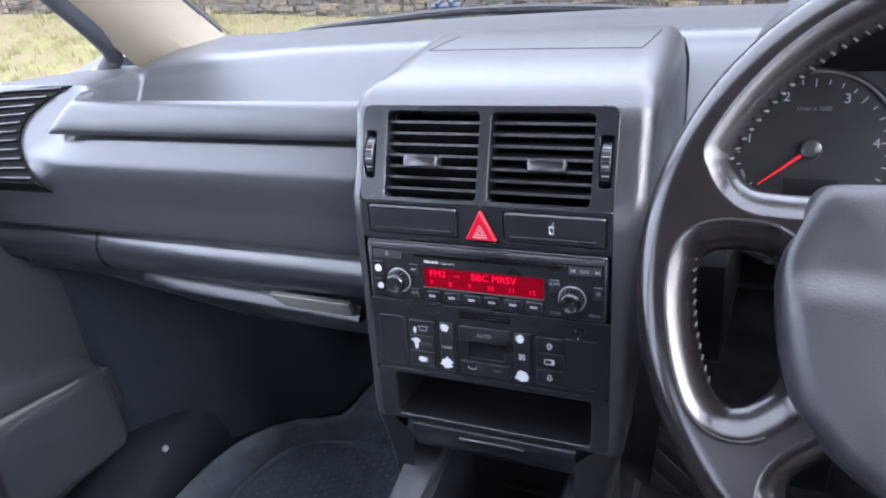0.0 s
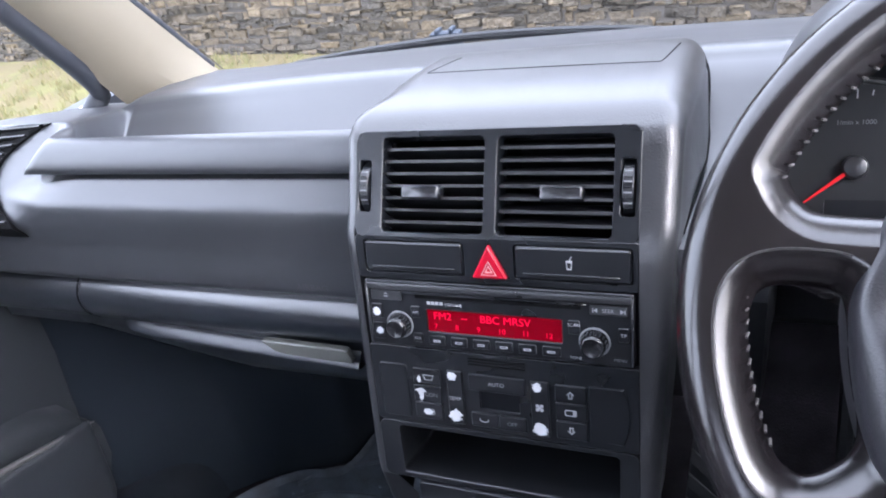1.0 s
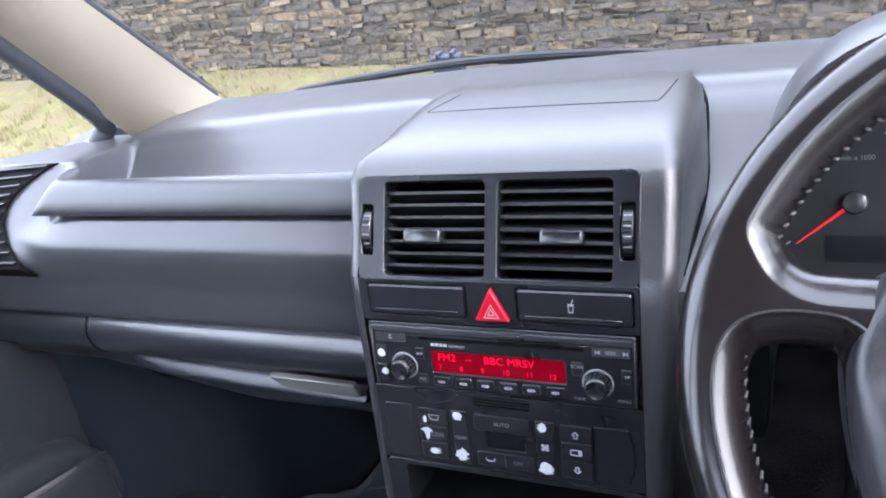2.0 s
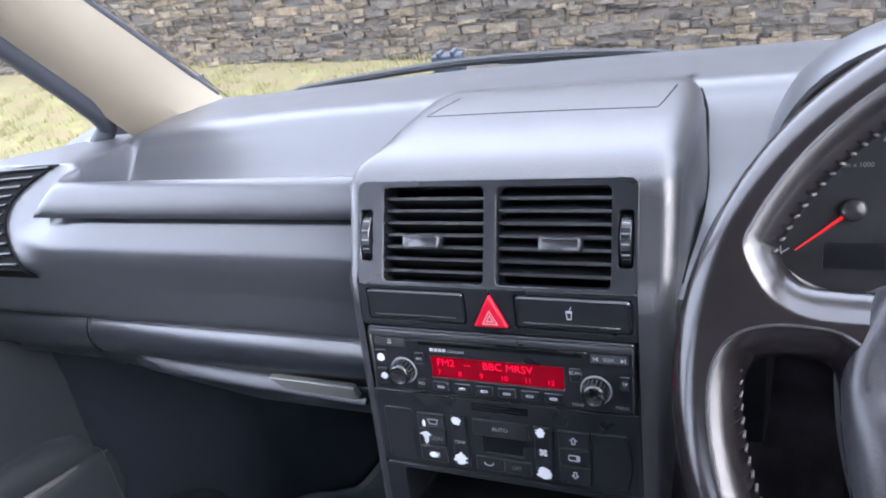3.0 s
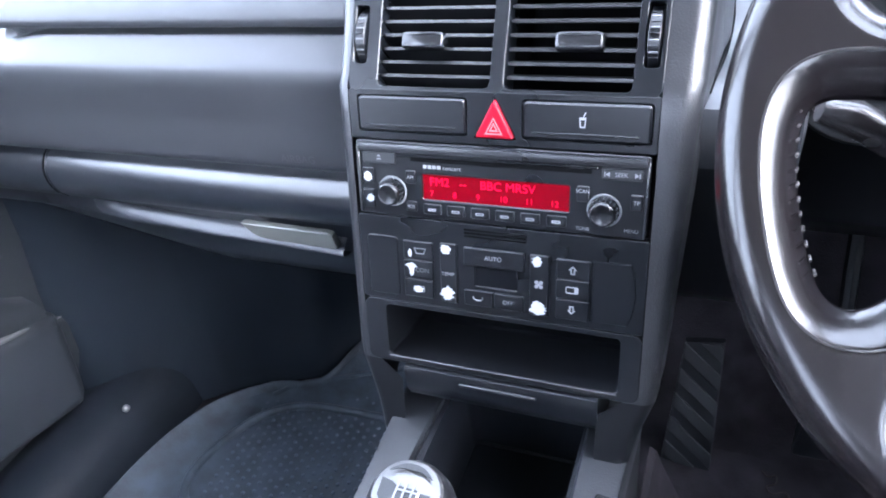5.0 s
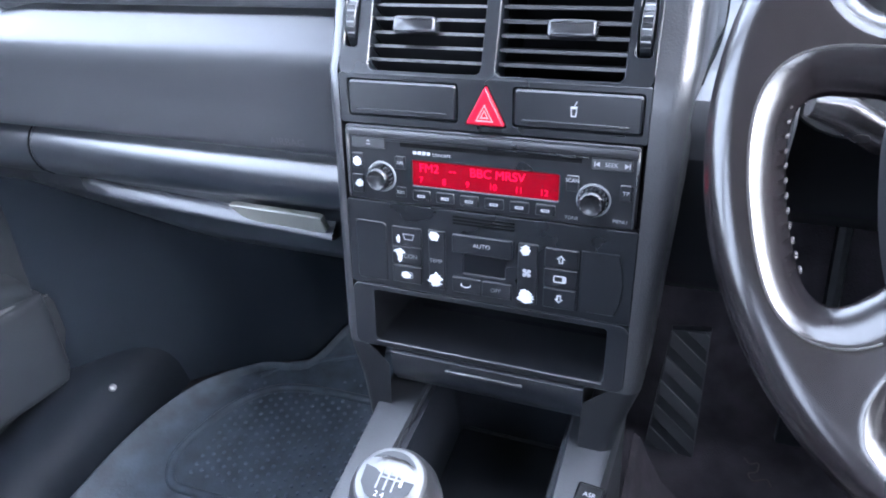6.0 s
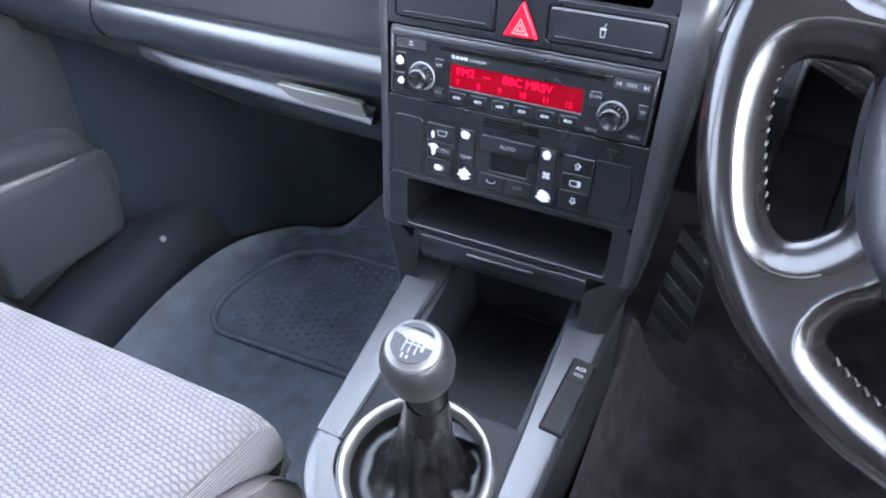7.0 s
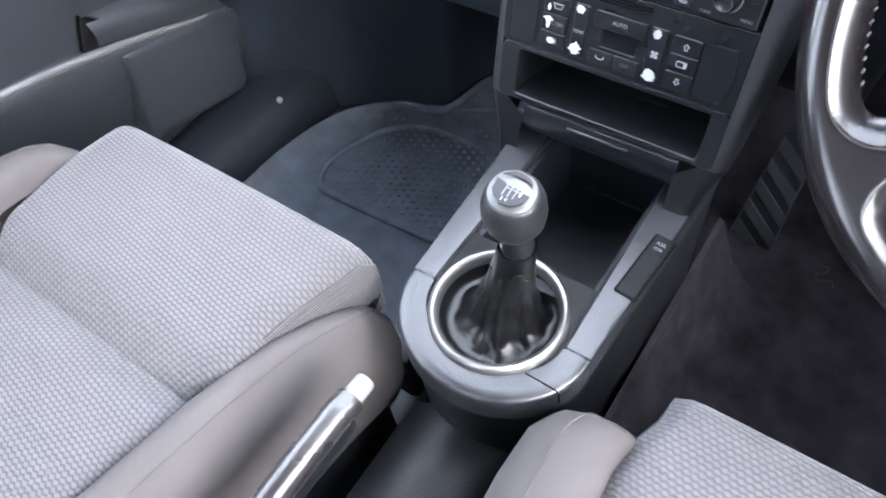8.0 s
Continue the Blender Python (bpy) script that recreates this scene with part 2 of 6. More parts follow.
def slab(outer, holes=(), z=0.0, depth=0.004, chamfer=0.0006, walls=True, hole_depth=None):
    """A flat plate in local x, y with its face at z, its rim going down by depth, and holes through it."""
    bm = bmesh.new()
    loops = []
    for k, loop in enumerate([outer, *holes]):
        cx = sum(p[0] for p in loop) / len(loop)
        cy = sum(p[1] for p in loop) / len(loop)
        sign = 1 if k == 0 else -1
        inner = []
        n = len(loop)
        for i, p in enumerate(loop):
            a, b = Vector(loop[i - 1]), Vector(loop[(i + 1) % n])
            d = (b - a).normalized() if (b - a).length > 1e-9 else Vector((1, 0))
            nn = Vector((d.y, -d.x))
            if nn.dot(Vector(p) - Vector((cx, cy))) < 0:
                nn = -nn
            inner.append(Vector(p) - nn * chamfer * sign)
        top = [bm.verts.new((q.x, q.y, z)) for q in inner]
        mid = [bm.verts.new((p[0], p[1], z - chamfer)) for p in loop]
        low = [bm.verts.new((p[0], p[1], z - (depth if k == 0 or hole_depth is None else hole_depth))) for p in loop]
        for i in range(n):
            j = (i + 1) % n
            bm.faces.new((top[i], top[j], mid[j], mid[i]))
            bm.faces.new((mid[i], mid[j], low[j], low[i]))
        loops.append(top)
    edges = []
    for top in loops:
        for i in range(len(top)):
            edges.append(bm.edges.get((top[i], top[(i + 1) % len(top)])))
    bmesh.ops.triangle_fill(bm, edges=edges, use_beauty=True, use_dissolve=False, normal=(0, 0, 1))
    return bm


def loft(sections, closed=False, cap=False, skip=None):
    """Faces between rows of points; closed joins each row's end to its start."""
    bm = bmesh.new()
    rows = [[bm.verts.new(p) for p in s] for s in sections]
    for i in range(len(rows) - 1):
        a, b = rows[i], rows[i + 1]
        n = len(a)
        for j in range(n if closed else n - 1):
            if skip and skip(i, j):
                continue
            k = (j + 1) % n
            vs = []
            for v in (a[j], a[k], b[k], b[j]):
                if v not in vs:
                    vs.append(v)
            if len(vs) > 2:
                bm.faces.new(vs)
    if cap:
        bm.faces.new(rows[0])
        bm.faces.new(rows[-1])
    return bm


def lathe(profile, n=40, m=None):
    bm = loft([[(r * math.cos(2 * math.pi * i / n), r * math.sin(2 * math.pi * i / n), z) for i in range(n)] for r, z in profile], closed=True)
    bmesh.ops.remove_doubles(bm, verts=bm.verts, dist=1e-6)
    if m is not None:
        bm.transform(m)
    return bm


def tube(points, r, n=10, closed=False, cap=True):
    pts = [Vector(p) for p in points]
    rows = []
    for i, p in enumerate(pts):
        a = pts[i - 1] if i or closed else p
        b = pts[(i + 1) % len(pts)] if i < len(pts) - 1 or closed else p
        d = (b - a).normalized()
        up = Vector((0, 0, 1)) if abs(d.z) < 0.9 else Vector((1, 0, 0))
        s = d.cross(up).normalized()
        u = s.cross(d)
        rr = r[i] if isinstance(r, (list, tuple)) else r
        rows.append([p + (s * math.cos(2 * math.pi * k / n) + u * math.sin(2 * math.pi * k / n)) * rr for k in range(n)])
    if closed:
        rows.append(rows[0])
    bm = loft(rows, closed=True, cap=cap and not closed)
    bmesh.ops.remove_doubles(bm, verts=bm.verts, dist=1e-7)
    return bm


def spline(pts, steps=6):
    """Catmull-Rom through points of any dimension."""
    P = [np.array(p, float) for p in pts]
    P = [2 * P[0] - P[1]] + P + [2 * P[-1] - P[-2]]
    out = []
    for i in range(1, len(P) - 2):
        for s in range(steps):
            t = s / steps
            a, b, c, d = P[i - 1], P[i], P[i + 1], P[i + 2]
            out.append(0.5 * (2 * b + (c - a) * t + (2 * a - 5 * b + 4 * c - d) * t * t + (3 * b - a - 3 * c + d) * t**3))
    out.append(P[-2])
    return [tuple(map(float, p)) for p in out]


def plane_frame(origin, tilt):
    """Local x stays x, local y runs up the face, local z out of it towards the seats. tilt: degrees by which the top leans ahead."""
    a = radians(tilt)
    return Matrix(((1, 0, 0, origin[0]), (0, math.sin(a), -math.cos(a), origin[1]), (0, math.cos(a), math.sin(a), origin[2]), (0, 0, 0, 1)))


def lettering(text, x, y, size, m, mat, parent, z=0.0006, name="lettering", align="LEFT", wide=1.0):
    cu = bpy.data.curves.new(name, "FONT")
    cu.body, cu.size, cu.align_x, cu.align_y = text, size, align, "CENTER"
    tmp = new("tmp_text", cu)
    bpy.context.view_layer.update()
    me = bpy.data.meshes.new_from_object(tmp.evaluated_get(bpy.context.evaluated_depsgraph_get()))
    bpy.data.objects.remove(tmp)
    me.transform(m @ Matrix.Translation((x, y, z)) @ Matrix.Diagonal((wide, 1, 1, 1)))
    me.name = name
    me.materials.clear()
    me.materials.append(mat)
    ob = new(name, me)
    ob.parent = parent
    return ob


FACE = plane_frame((0, 0, 0.54), 15)
VENT = plane_frame((0, 0.0115, 0.576), 33)


# ---- outside: ground and stone wall ----
def ground_sheet():
    bm = bmesh.new()
    xs = np.concatenate([np.linspace(-300, -12, 8), np.linspace(-10, 6, 65), np.linspace(8, 300, 8)])
    ys = np.concatenate([np.linspace(-300, -6, 8), np.linspace(-4, 5, 46), np.linspace(7, 300, 8)])
    grid = [[bm.verts.new((x, y, -0.30 + 0.02 * noise.noise((x * 1.3, y * 1.3, 0)) + (0.10 * max(0, min(1, (y - 2.2) / 0.9))))) for x in xs] for y in ys]
    for j in range(len(ys) - 1):
        for i in range(len(xs) - 1):
            bm.faces.new((grid[j][i], grid[j][i + 1], grid[j + 1][i + 1], grid[j + 1][i]))
    return bm


m_grass = material("mossy_grass", (0.125, 0.118, 0.044), 0.95, grain=1.0, grain_size=90, tone=0.7, tone_size=9)
nt = m_grass.node_tree
litter = nt.nodes.new("ShaderNodeTexNoise")
litter.inputs["Scale"].default_value, litter.inputs["Detail"].default_value = 7.0, 12.0
step = nt.nodes.new("ShaderNodeValToRGB")
step.color_ramp.elements[0].position, step.color_ramp.elements[1].position = 0.44, 0.56
cmix = nt.nodes.new("ShaderNodeMix")
cmix.data_type = "RGBA"
cmix.inputs[7].default_value = (0.132, 0.108, 0.052, 1)
co_g = nt.nodes.new("ShaderNodeTexCoord")
nt.links.new(co_g.outputs["Object"], litter.inputs["Vector"])
nt.links.new(litter.outputs["Fac"], step.inputs["Fac"])
nt.links.new(step.outputs["Color"], cmix.inputs[0])
gb = nt.nodes["Principled BSDF"]
nt.links.new(gb.inputs["Base Color"].links[0].from_socket, cmix.inputs[6])
nt.links.new(cmix.outputs[2], gb.inputs["Base Color"])
gx = nt.nodes.new("ShaderNodeSeparateXYZ")
nt.links.new(co_g.outputs["Object"], gx.inputs[0])
edge_n = nt.nodes.new("ShaderNodeMath")
edge_n.operation = "ADD"
nt.links.new(gx.outputs["X"], edge_n.inputs[0])
nt.links.new(litter.outputs["Fac"], edge_n.inputs[1])
gr = nt.nodes.new("ShaderNodeMapRange")
gr.inputs["From Min"].default_value, gr.inputs["From Max"].default_value = -0.9, -0.3
nt.links.new(edge_n.outputs[0], gr.inputs["Value"])
gravel = nt.nodes.new("ShaderNodeMix")
gravel.data_type = "RGBA"
gravel.inputs[7].default_value = (0.046, 0.042, 0.039, 1)
nt.links.new(gr.outputs["Result"], gravel.inputs[0])
nt.links.new(cmix.outputs[2], gravel.inputs[6])
nt.links.new(gravel.outputs[2], gb.inputs["Base Color"])
ground = part("ground", ground_sheet(), m_grass)
tagged(ground, "mossy rough grass with dead leaves before the wall", "ground", kind="structure")

# ---- passenger side of the dashboard ----
dashboard = thing("dashboard", "dark blue-grey moulded plastic car dashboard with storage shelf", "dashboard")


def ease(t):
    t = max(0.0, min(1.0, t))
    return t * t * (3 - 2 * t)


def far_edge(x):
    """From the ridge down to the windscreen."""
    u_ = 0.012 * max(0, 1 - (x / 0.5) ** 2)
    r_ = ridge_drop(x)
    return [(0.2555, 0.6020 - r_), (0.2620, 0.6058 - r_), (0.2690, 0.6082 - r_), (0.2770, 0.6086 - r_), (0.290, 0.6062 - 0.9 * r_), (0.300, 0.6035 - 0.85 * r_), (0.33, 0.590 + 0.3 * u_ - 0.5 * r_), (0.40, 0.570 + 0.8 * u_ - 0.15 * r_), (0.47, 0.551 + u_), (0.485, 0.545 + u_), (0.495, 0.50)]


def ridge_drop(x):
    return float(np.interp(-x, [0.0, 0.11, 0.31, 0.42, 0.54], [0.006, 0.008, 0.011, 0.016, 0.0235]))


PANEL = [(0.34, 0.36), (0.16, 0.335), (0.105, 0.337), (0.082, 0.350), (0.070, 0.368), (0.0645, 0.388), (0.062, 0.408), (0.061, 0.424), (0.0520, 0.4295), (0.0458, 0.4365), (0.0425, 0.4445), (0.0412, 0.4520), (0.0415, 0.4590), (0.0434, 0.4655), (0.0468, 0.4713), (0.0513, 0.4763), (0.0600, 0.4810),
         (0.0600, 0.4850), (0.0470, 0.4870), (0.0400, 0.4900), (0.0380, 0.4935), (0.0377, 0.4980), (0.0384, 0.5060), (0.0394, 0.5150), (0.0404, 0.5220), (0.0412, 0.5280), (0.0414, 0.5330), (0.0411, 0.5400), (0.0407, 0.5490), (0.0408, 0.5570), (0.0415, 0.5640), (0.0426, 0.5695), (0.0437, 0.5728), (0.0455, 0.5755), (0.0485, 0.5792), (0.0530, 0.5845), (0.0567, 0.5887), (0.0585, 0.5910), (0.0595, 0.5919), (0.0612, 0.5918), (0.0770, 0.5905)]
ROLL = [(0.0770, 0.5960), (0.0620, 0.5966), (0.0572, 0.5978), (0.0555, 0.6000), (0.0560, 0.6045), (0.0578, 0.6112), (0.0610, 0.6182), (0.0660, 0.6242), (0.0725, 0.6270), (0.0795, 0.6240)]
SHELF = [(0.083, 0.607), (0.091, 0.584), (0.108, 0.562), (0.135, 0.5525), (0.165, 0.5520), (0.190, 0.5580), (0.212, 0.5715), (0.231, 0.5850), (0.247, 0.5962)]


def pod_top(y):
    return 0.6195 - (y - 0.127) * 0.29


def dash_column(u, v):
    """One cut through the passenger side. u: 0 at the stack to 1 where shelf, roll and recess end; v: 0 to 1 over that end; beyond 1, out to the door."""
    out = []

    def put(y, z, x_end, wide, yt, zt, drop=0.0, pocket=0.0, sink=0.0):
        if v <= 0:
            x = -0.095 + (x_end + wide + 0.095) * u
        elif v <= 1:
            x = x_end + wide * (1 - v)
        else:
            x = x_end + (-0.66 - x_end) * (v - 1)
        k = ease(v)
        zt = z if zt is None else zt
        y = y + pocket * ease((-x - 0.405) / 0.075)
        z = z - sink * ease((-x - 0.400) / 0.075) ** 2
        lift = 0.045 * max(0, (-x - 0.33) / 0.25) * (1 if z < 0.385 else 0.6 if z < 0.40 else 0)
        out.append((x, y + (yt - y) * k, z + lift - drop * ridge_drop(x) * (1 - k) + (zt - z) * k))

    for y, z in PANEL:
        back = max(0.0345, 0.127 + (z - 0.616) * 1.483) if z > 0.545 else y
        g = max(0.0, min(1.0, (z - 0.572) / 0.014))
        put(y, z, -0.545 + 0.045 * g, 0.085 - 0.050 * g, back, None, 0.0, 0.003 * g, 0.42 * max(0.0, z - 0.574))
    for i, (y, z) in enumerate(ROLL):
        q = i / (len(ROLL) - 1)
        put(y, z, -0.490, 0.014 + (z - 0.5985) * 1.4, 0.1095 + 0.0175 * q, 0.6045 + 0.0135 * q)
    for y, z in SHELF:
        yt = float(np.interp(y, [0.084, 0.165, 0.248], [0.129, 0.178, 0.249]))
        dr = float(np.interp(y, [0.19, 0.247], [0.0, 0.9]))
        wide = float(np.interp(y, [0.083, 0.091, 0.108, 0.135], [0.044, 0.034, 0.022, 0.014]))
        put(y, z, -0.477 - (yt - 0.129) * 0.50, wide, yt, pod_top(yt), dr)
    for y, z in far_edge(-0.1):
        x = -0.546 - (y - 0.262) * 0.3
        zz = [q for p, q in far_edge(-0.095 + (x + 0.1) * u if v <= 0 else x) if p == y][0]
        yt = 0.249 + (y - 0.249) * 0.38
        put(y, zz, x, 0.020, yt, pod_top(yt) if y < 0.49 else 0.50)
    return out


cols = [(u, 0) for u in (0, 0.12, 0.25, 0.38, 0.5, 0.62, 0.72, 0.8, 0.86, 0.91, 0.95, 0.98, 1.0)] + [(1, v) for v in (0.12, 0.25, 0.38, 0.5, 0.62, 0.75, 0.88, 1.0)] + [(1, 1 + v) for v in (0.06, 0.15, 0.3, 0.5, 0.75, 1.0)]
columns = [dash_column(u, v) for u, v in cols]
lid_rows = 18
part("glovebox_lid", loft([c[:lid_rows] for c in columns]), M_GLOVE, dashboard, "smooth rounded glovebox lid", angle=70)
part("dash_panel", loft([c[lid_rows - 1:] for c in columns]), M_DASH, dashboard, angle=70)
# the top runs behind the stack and over to the driver's side
def top_row(x):
    return [(x, y, z) for y, z in [(0.20, 0.560), (0.225, 0.580), (0.248, 0.601 - 0.85 * ridge_drop(x))] + far_edge(x)]


part("dash_top", loft([top_row(x) for x in (-0.095, -0.05, 0.0, 0.05, 0.112)]), M_DASH, dashboard)


def drv_row(x):
    k = ease((x - 0.172) / 0.012)
    pts = [(0.30, 0.34), (0.10, 0.36), (0.06, 0.40), (0.045, 0.47), (0.030, 0.52), (0.020, 0.548), (0.024, 0.562), (0.040, 0.567), (0.07, 0.563), (0.12, 0.553), (0.165, 0.549), (0.190, 0.556), (0.212, 0.570), (0.232, 0.585), (0.248, 0.596)]
    pts = [(y + 0.11 * k * (y < 0.11), z - 0.03 * k * (0.54 < z and y < 0.15)) for y, z in pts]
    return [(x, y, z) for y, z in pts + far_edge(x)]


drv_x = (0.105, 0.112, 0.13, 0.15, 0.165, 0.172, 0.175, 0.178, 0.181, 0.184, 0.3, 0.45, 0.66)
part("driver_side_panel", loft([drv_row(x)[4:] for x in drv_x]), M_DASH, dashboard)
part("knee_panel", loft([drv_row(x)[:5] for x in drv_x]), M_BLACK, dashboard, "black knee panel below the steering column")

# glovebox: pocket ledge, silver pull, split line, raised letters
part("pull_ledge", loft([[(x, 0.064, z + 0.010), (x, 0.060, z + 0.008), (x, 0.050 + k, z + 0.001), (x, 0.049 + k, z - 0.002), (x, 0.054 + k, z - 0.005), (x, 0.066, z - 0.008)] for x, z, k in ((-0.452, 0.416, 0.010), (-0.44, 0.414, 0.004), (-0.40, 0.4115, 0.0), (-0.30, 0.406, 0.0), (-0.20, 0.402, 0.0), (-0.165, 0.400, 0.0))]), M_LEDGE, dashboard, "moulded glovebox pull ledge")
pull = [(-0.263, 0.4235), (-0.259, 0.4245), (-0.173, 0.4232), (-0.1695, 0.4215), (-0.1672, 0.4090), (-0.169, 0.4065), (-0.172, 0.4058), (-0.236, 0.4080), (-0.246, 0.4095), (-0.253, 0.4125)]
part("glovebox_pull", slab([(x, z - 0.41) for x, z in pull], [], 0.0, 0.006, 0.0009), M_SILVER, dashboard, "silver-painted glovebox pull", plane_frame((0, 0.047, 0.41), -4))
lid_curve = [(0.0520, 0.4295), (0.0458, 0.4365), (0.0425, 0.4445), (0.0412, 0.4520), (0.0415, 0.4590), (0.0434, 0.4655), (0.0468, 0.4713), (0.0513, 0.4763), (0.0580, 0.4802)]
part("split_line", loft([[(-0.4785, y + 0.003, z), (-0.4783, y - 0.0006, z), (-0.4757, y - 0.0006, z), (-0.4755, y + 0.003, z)] for y, z in lid_curve]), M_VOID, dashboard)
part("lid_edge", tube([(-0.4742, y + 0.0002, z) for y, z in lid_curve], 0.0012, 8), M_GLOVE, dashboard, "rounded end of the glovebox lid")
# letters coloured paler than the panel to paint the highlight on the embossing
lettering("AIRBAG", -0.190, 0.0, 0.009, plane_frame((0, 0.0376, 0.5005), 1), M_CATCHLIGHT, dashboard, 0.0006, "raised_lettering")

# side air vent at the door end
SV = plane_frame((0, 0.127, 0.616), 56)
rim_ = [(-0.5026, 0.0029), (-0.5236, -0.0091), (-0.5448, -0.0272), (-0.5534, -0.0442), (-0.5491, -0.0659), (-0.5296, -0.0883), (-0.4945, -0.1161)]
rim_ = [(p[0], p[1]) for p in spline([(x, y, 0) for x, y in rim_], 5)]
edge_ = rim_ + [(-0.66, -0.118), (-0.66, -0.020), (-0.60, -0.004), (-0.55, 0.002)]
# no real depth here: a flat near-black sheet paints the shade between slats
side_vent = part("side_vent", slab(edge_, [], 0.0030, 0.02), M_VOID, dashboard, "side air vent by the door, its shaded depth a flat near-black sheet", SV)
for k in range(11):
    v = -0.110 + k * 0.0108
    xr = float(np.interp(v, [q for _, q in rim_[::-1]], [p for p, _ in rim_[::-1]]))
    hi, lo = 0.0012, -0.0012
    part("slat", loft([[(-0.66, v - 0.018 + q, h), (-0.60, v - 0.004 + q, h), (xr - 0.0012, v + q, h - 0.0002)] for q, h in ((lo, 0.001), (lo, 0.0058), (lo + 0.0005, 0.0064), (hi - 0.0005, 0.0064), (hi, 0.0058), (hi, 0.001))]), M_SLAT, side_vent, m=SV)

# ---- centre stack housing ----
stack = thing("centre_stack", "dark grey grained plastic centre stack with black control bezel", "centre stack")


def stack_profile():
    u15 = (math.sin(radians(15)), math.cos(radians(15)))
    u33 = (math.sin(radians(33)), math.cos(radians(33)))
    low = [(s * u15[0], 0.54 + s * u15[1]) for s in (-0.234, -0.218, -0.204, -0.192, -0.178, -0.164, -0.154, -0.12, -0.06, -0.01, 0.02, 0.0375)]
    up = [(0.0115 + s * u33[0], 0.576 + s * u33[1]) for s in (0.01, 0.03, 0.05, 0.068)]
    top = spline([up[-1], (0.064, 0.6420), (0.085, 0.6445), (0.11, 0.6440), (0.14, 0.6415), (0.18, 0.6375), (0.215, 0.6320), (0.238, 0.6230), (0.255, 0.6080), (0.268, 0.590), (0.28, 0.57)], 4)[1:]
    return low, up, top


low, up, top = stack_profile()
prof = low + up + top
rows = []
for i, (y, z) in enumerate(prof):
    a, b = prof[max(0, i - 1)], prof[min(len(prof) - 1, i + 1)]
    d = Vector((b[0] - a[0], b[1] - a[1])).normalized()
    n = Vector((-d.y, d.x))          # out of the face
    front = i < len(low) + len(up)
    back = max(0, min(1, (y - 0.03) / 0.1))
    tail = 0.012 * max(0, (y - 0.20) / 0.08) ** 2
    wl = 0.108 + 0.006 * back - tail if i > 5 else (0.0925, 0.0945, 0.0965, 0.099, 0.103, 0.107)[i]
    wr = float(np.interp(i, [0, 3, 5, 7, 8, 9, 12], [0.0925, 0.100, 0.109, 0.112, 0.115, 0.118, 0.121])) + 0.004 * back - tail
    hub = Vector((0.19, 0.50))

    def flank(w, r, lip):
        arc = [(w - r + r * math.sin(radians(q)), Vector((y, z)) + n * (-r + r * math.cos(radians(q)))) for q in (0, 15, 30, 45, 60, 75, 90)]
        end = arc[-1][1]
        return [((0.0985 if i > 5 else 0.0885 if i == 5 else 0.072) if front else w - r - 0.002, Vector((y, z)))] + arc + [(w + lip * f, end + (hub - end) * q) for f, q in ((0.1, 0.03), (0.9, 0.06), (1.6, 0.3), (2.0, 0.6), (2.0, 0.9))]

    rl = 0.0085 if front else 0.0085 + 0.0235 * ease((y - 0.045) / 0.06)
    rr_ = float(np.interp(i, [0, 4, 5, 8, 12, 16, 22], [0.010, 0.010, 0.0103, 0.012, 0.0115, 0.014, 0.0205]))
    sec = [(-x, p) for x, p in reversed(flank(wl, rl, 0.002))] + flank(wr, rr_, 0.0016)
    rows.append([(x, p.x, p.y) for x, p in sec])
nf, mid = len(low) + len(up), len(rows[0]) // 2 - 1
part("housing", loft(rows[5:], skip=lambda i, j: j == mid and i < nf - 6), M_STACK, stack, angle=60)
# lower rows of the housing get black plastic to paint the shade down there
for cut_ in (slice(0, mid + 1), slice(mid + 1, None)):
    part("housing_foot", loft([r[cut_] for r in rows[:6]]), M_BLACK, stack, "foot of the centre stack, blackened for shade", angle=60)

part("side_gap", tube(spline([(0.1190, 0.262, 0.602), (0.1250, 0.240, 0.592), (0.1265, 0.215, 0.572), (0.1280, 0.19, 0.557), (0.1270, 0.15, 0.551), (0.1250, 0.10, 0.5575), (0.1230, 0.06, 0.5655), (0.1215, 0.035, 0.567)], 4), 0.0014, 6), M_VOID, stack, "dark joint beside the stack")

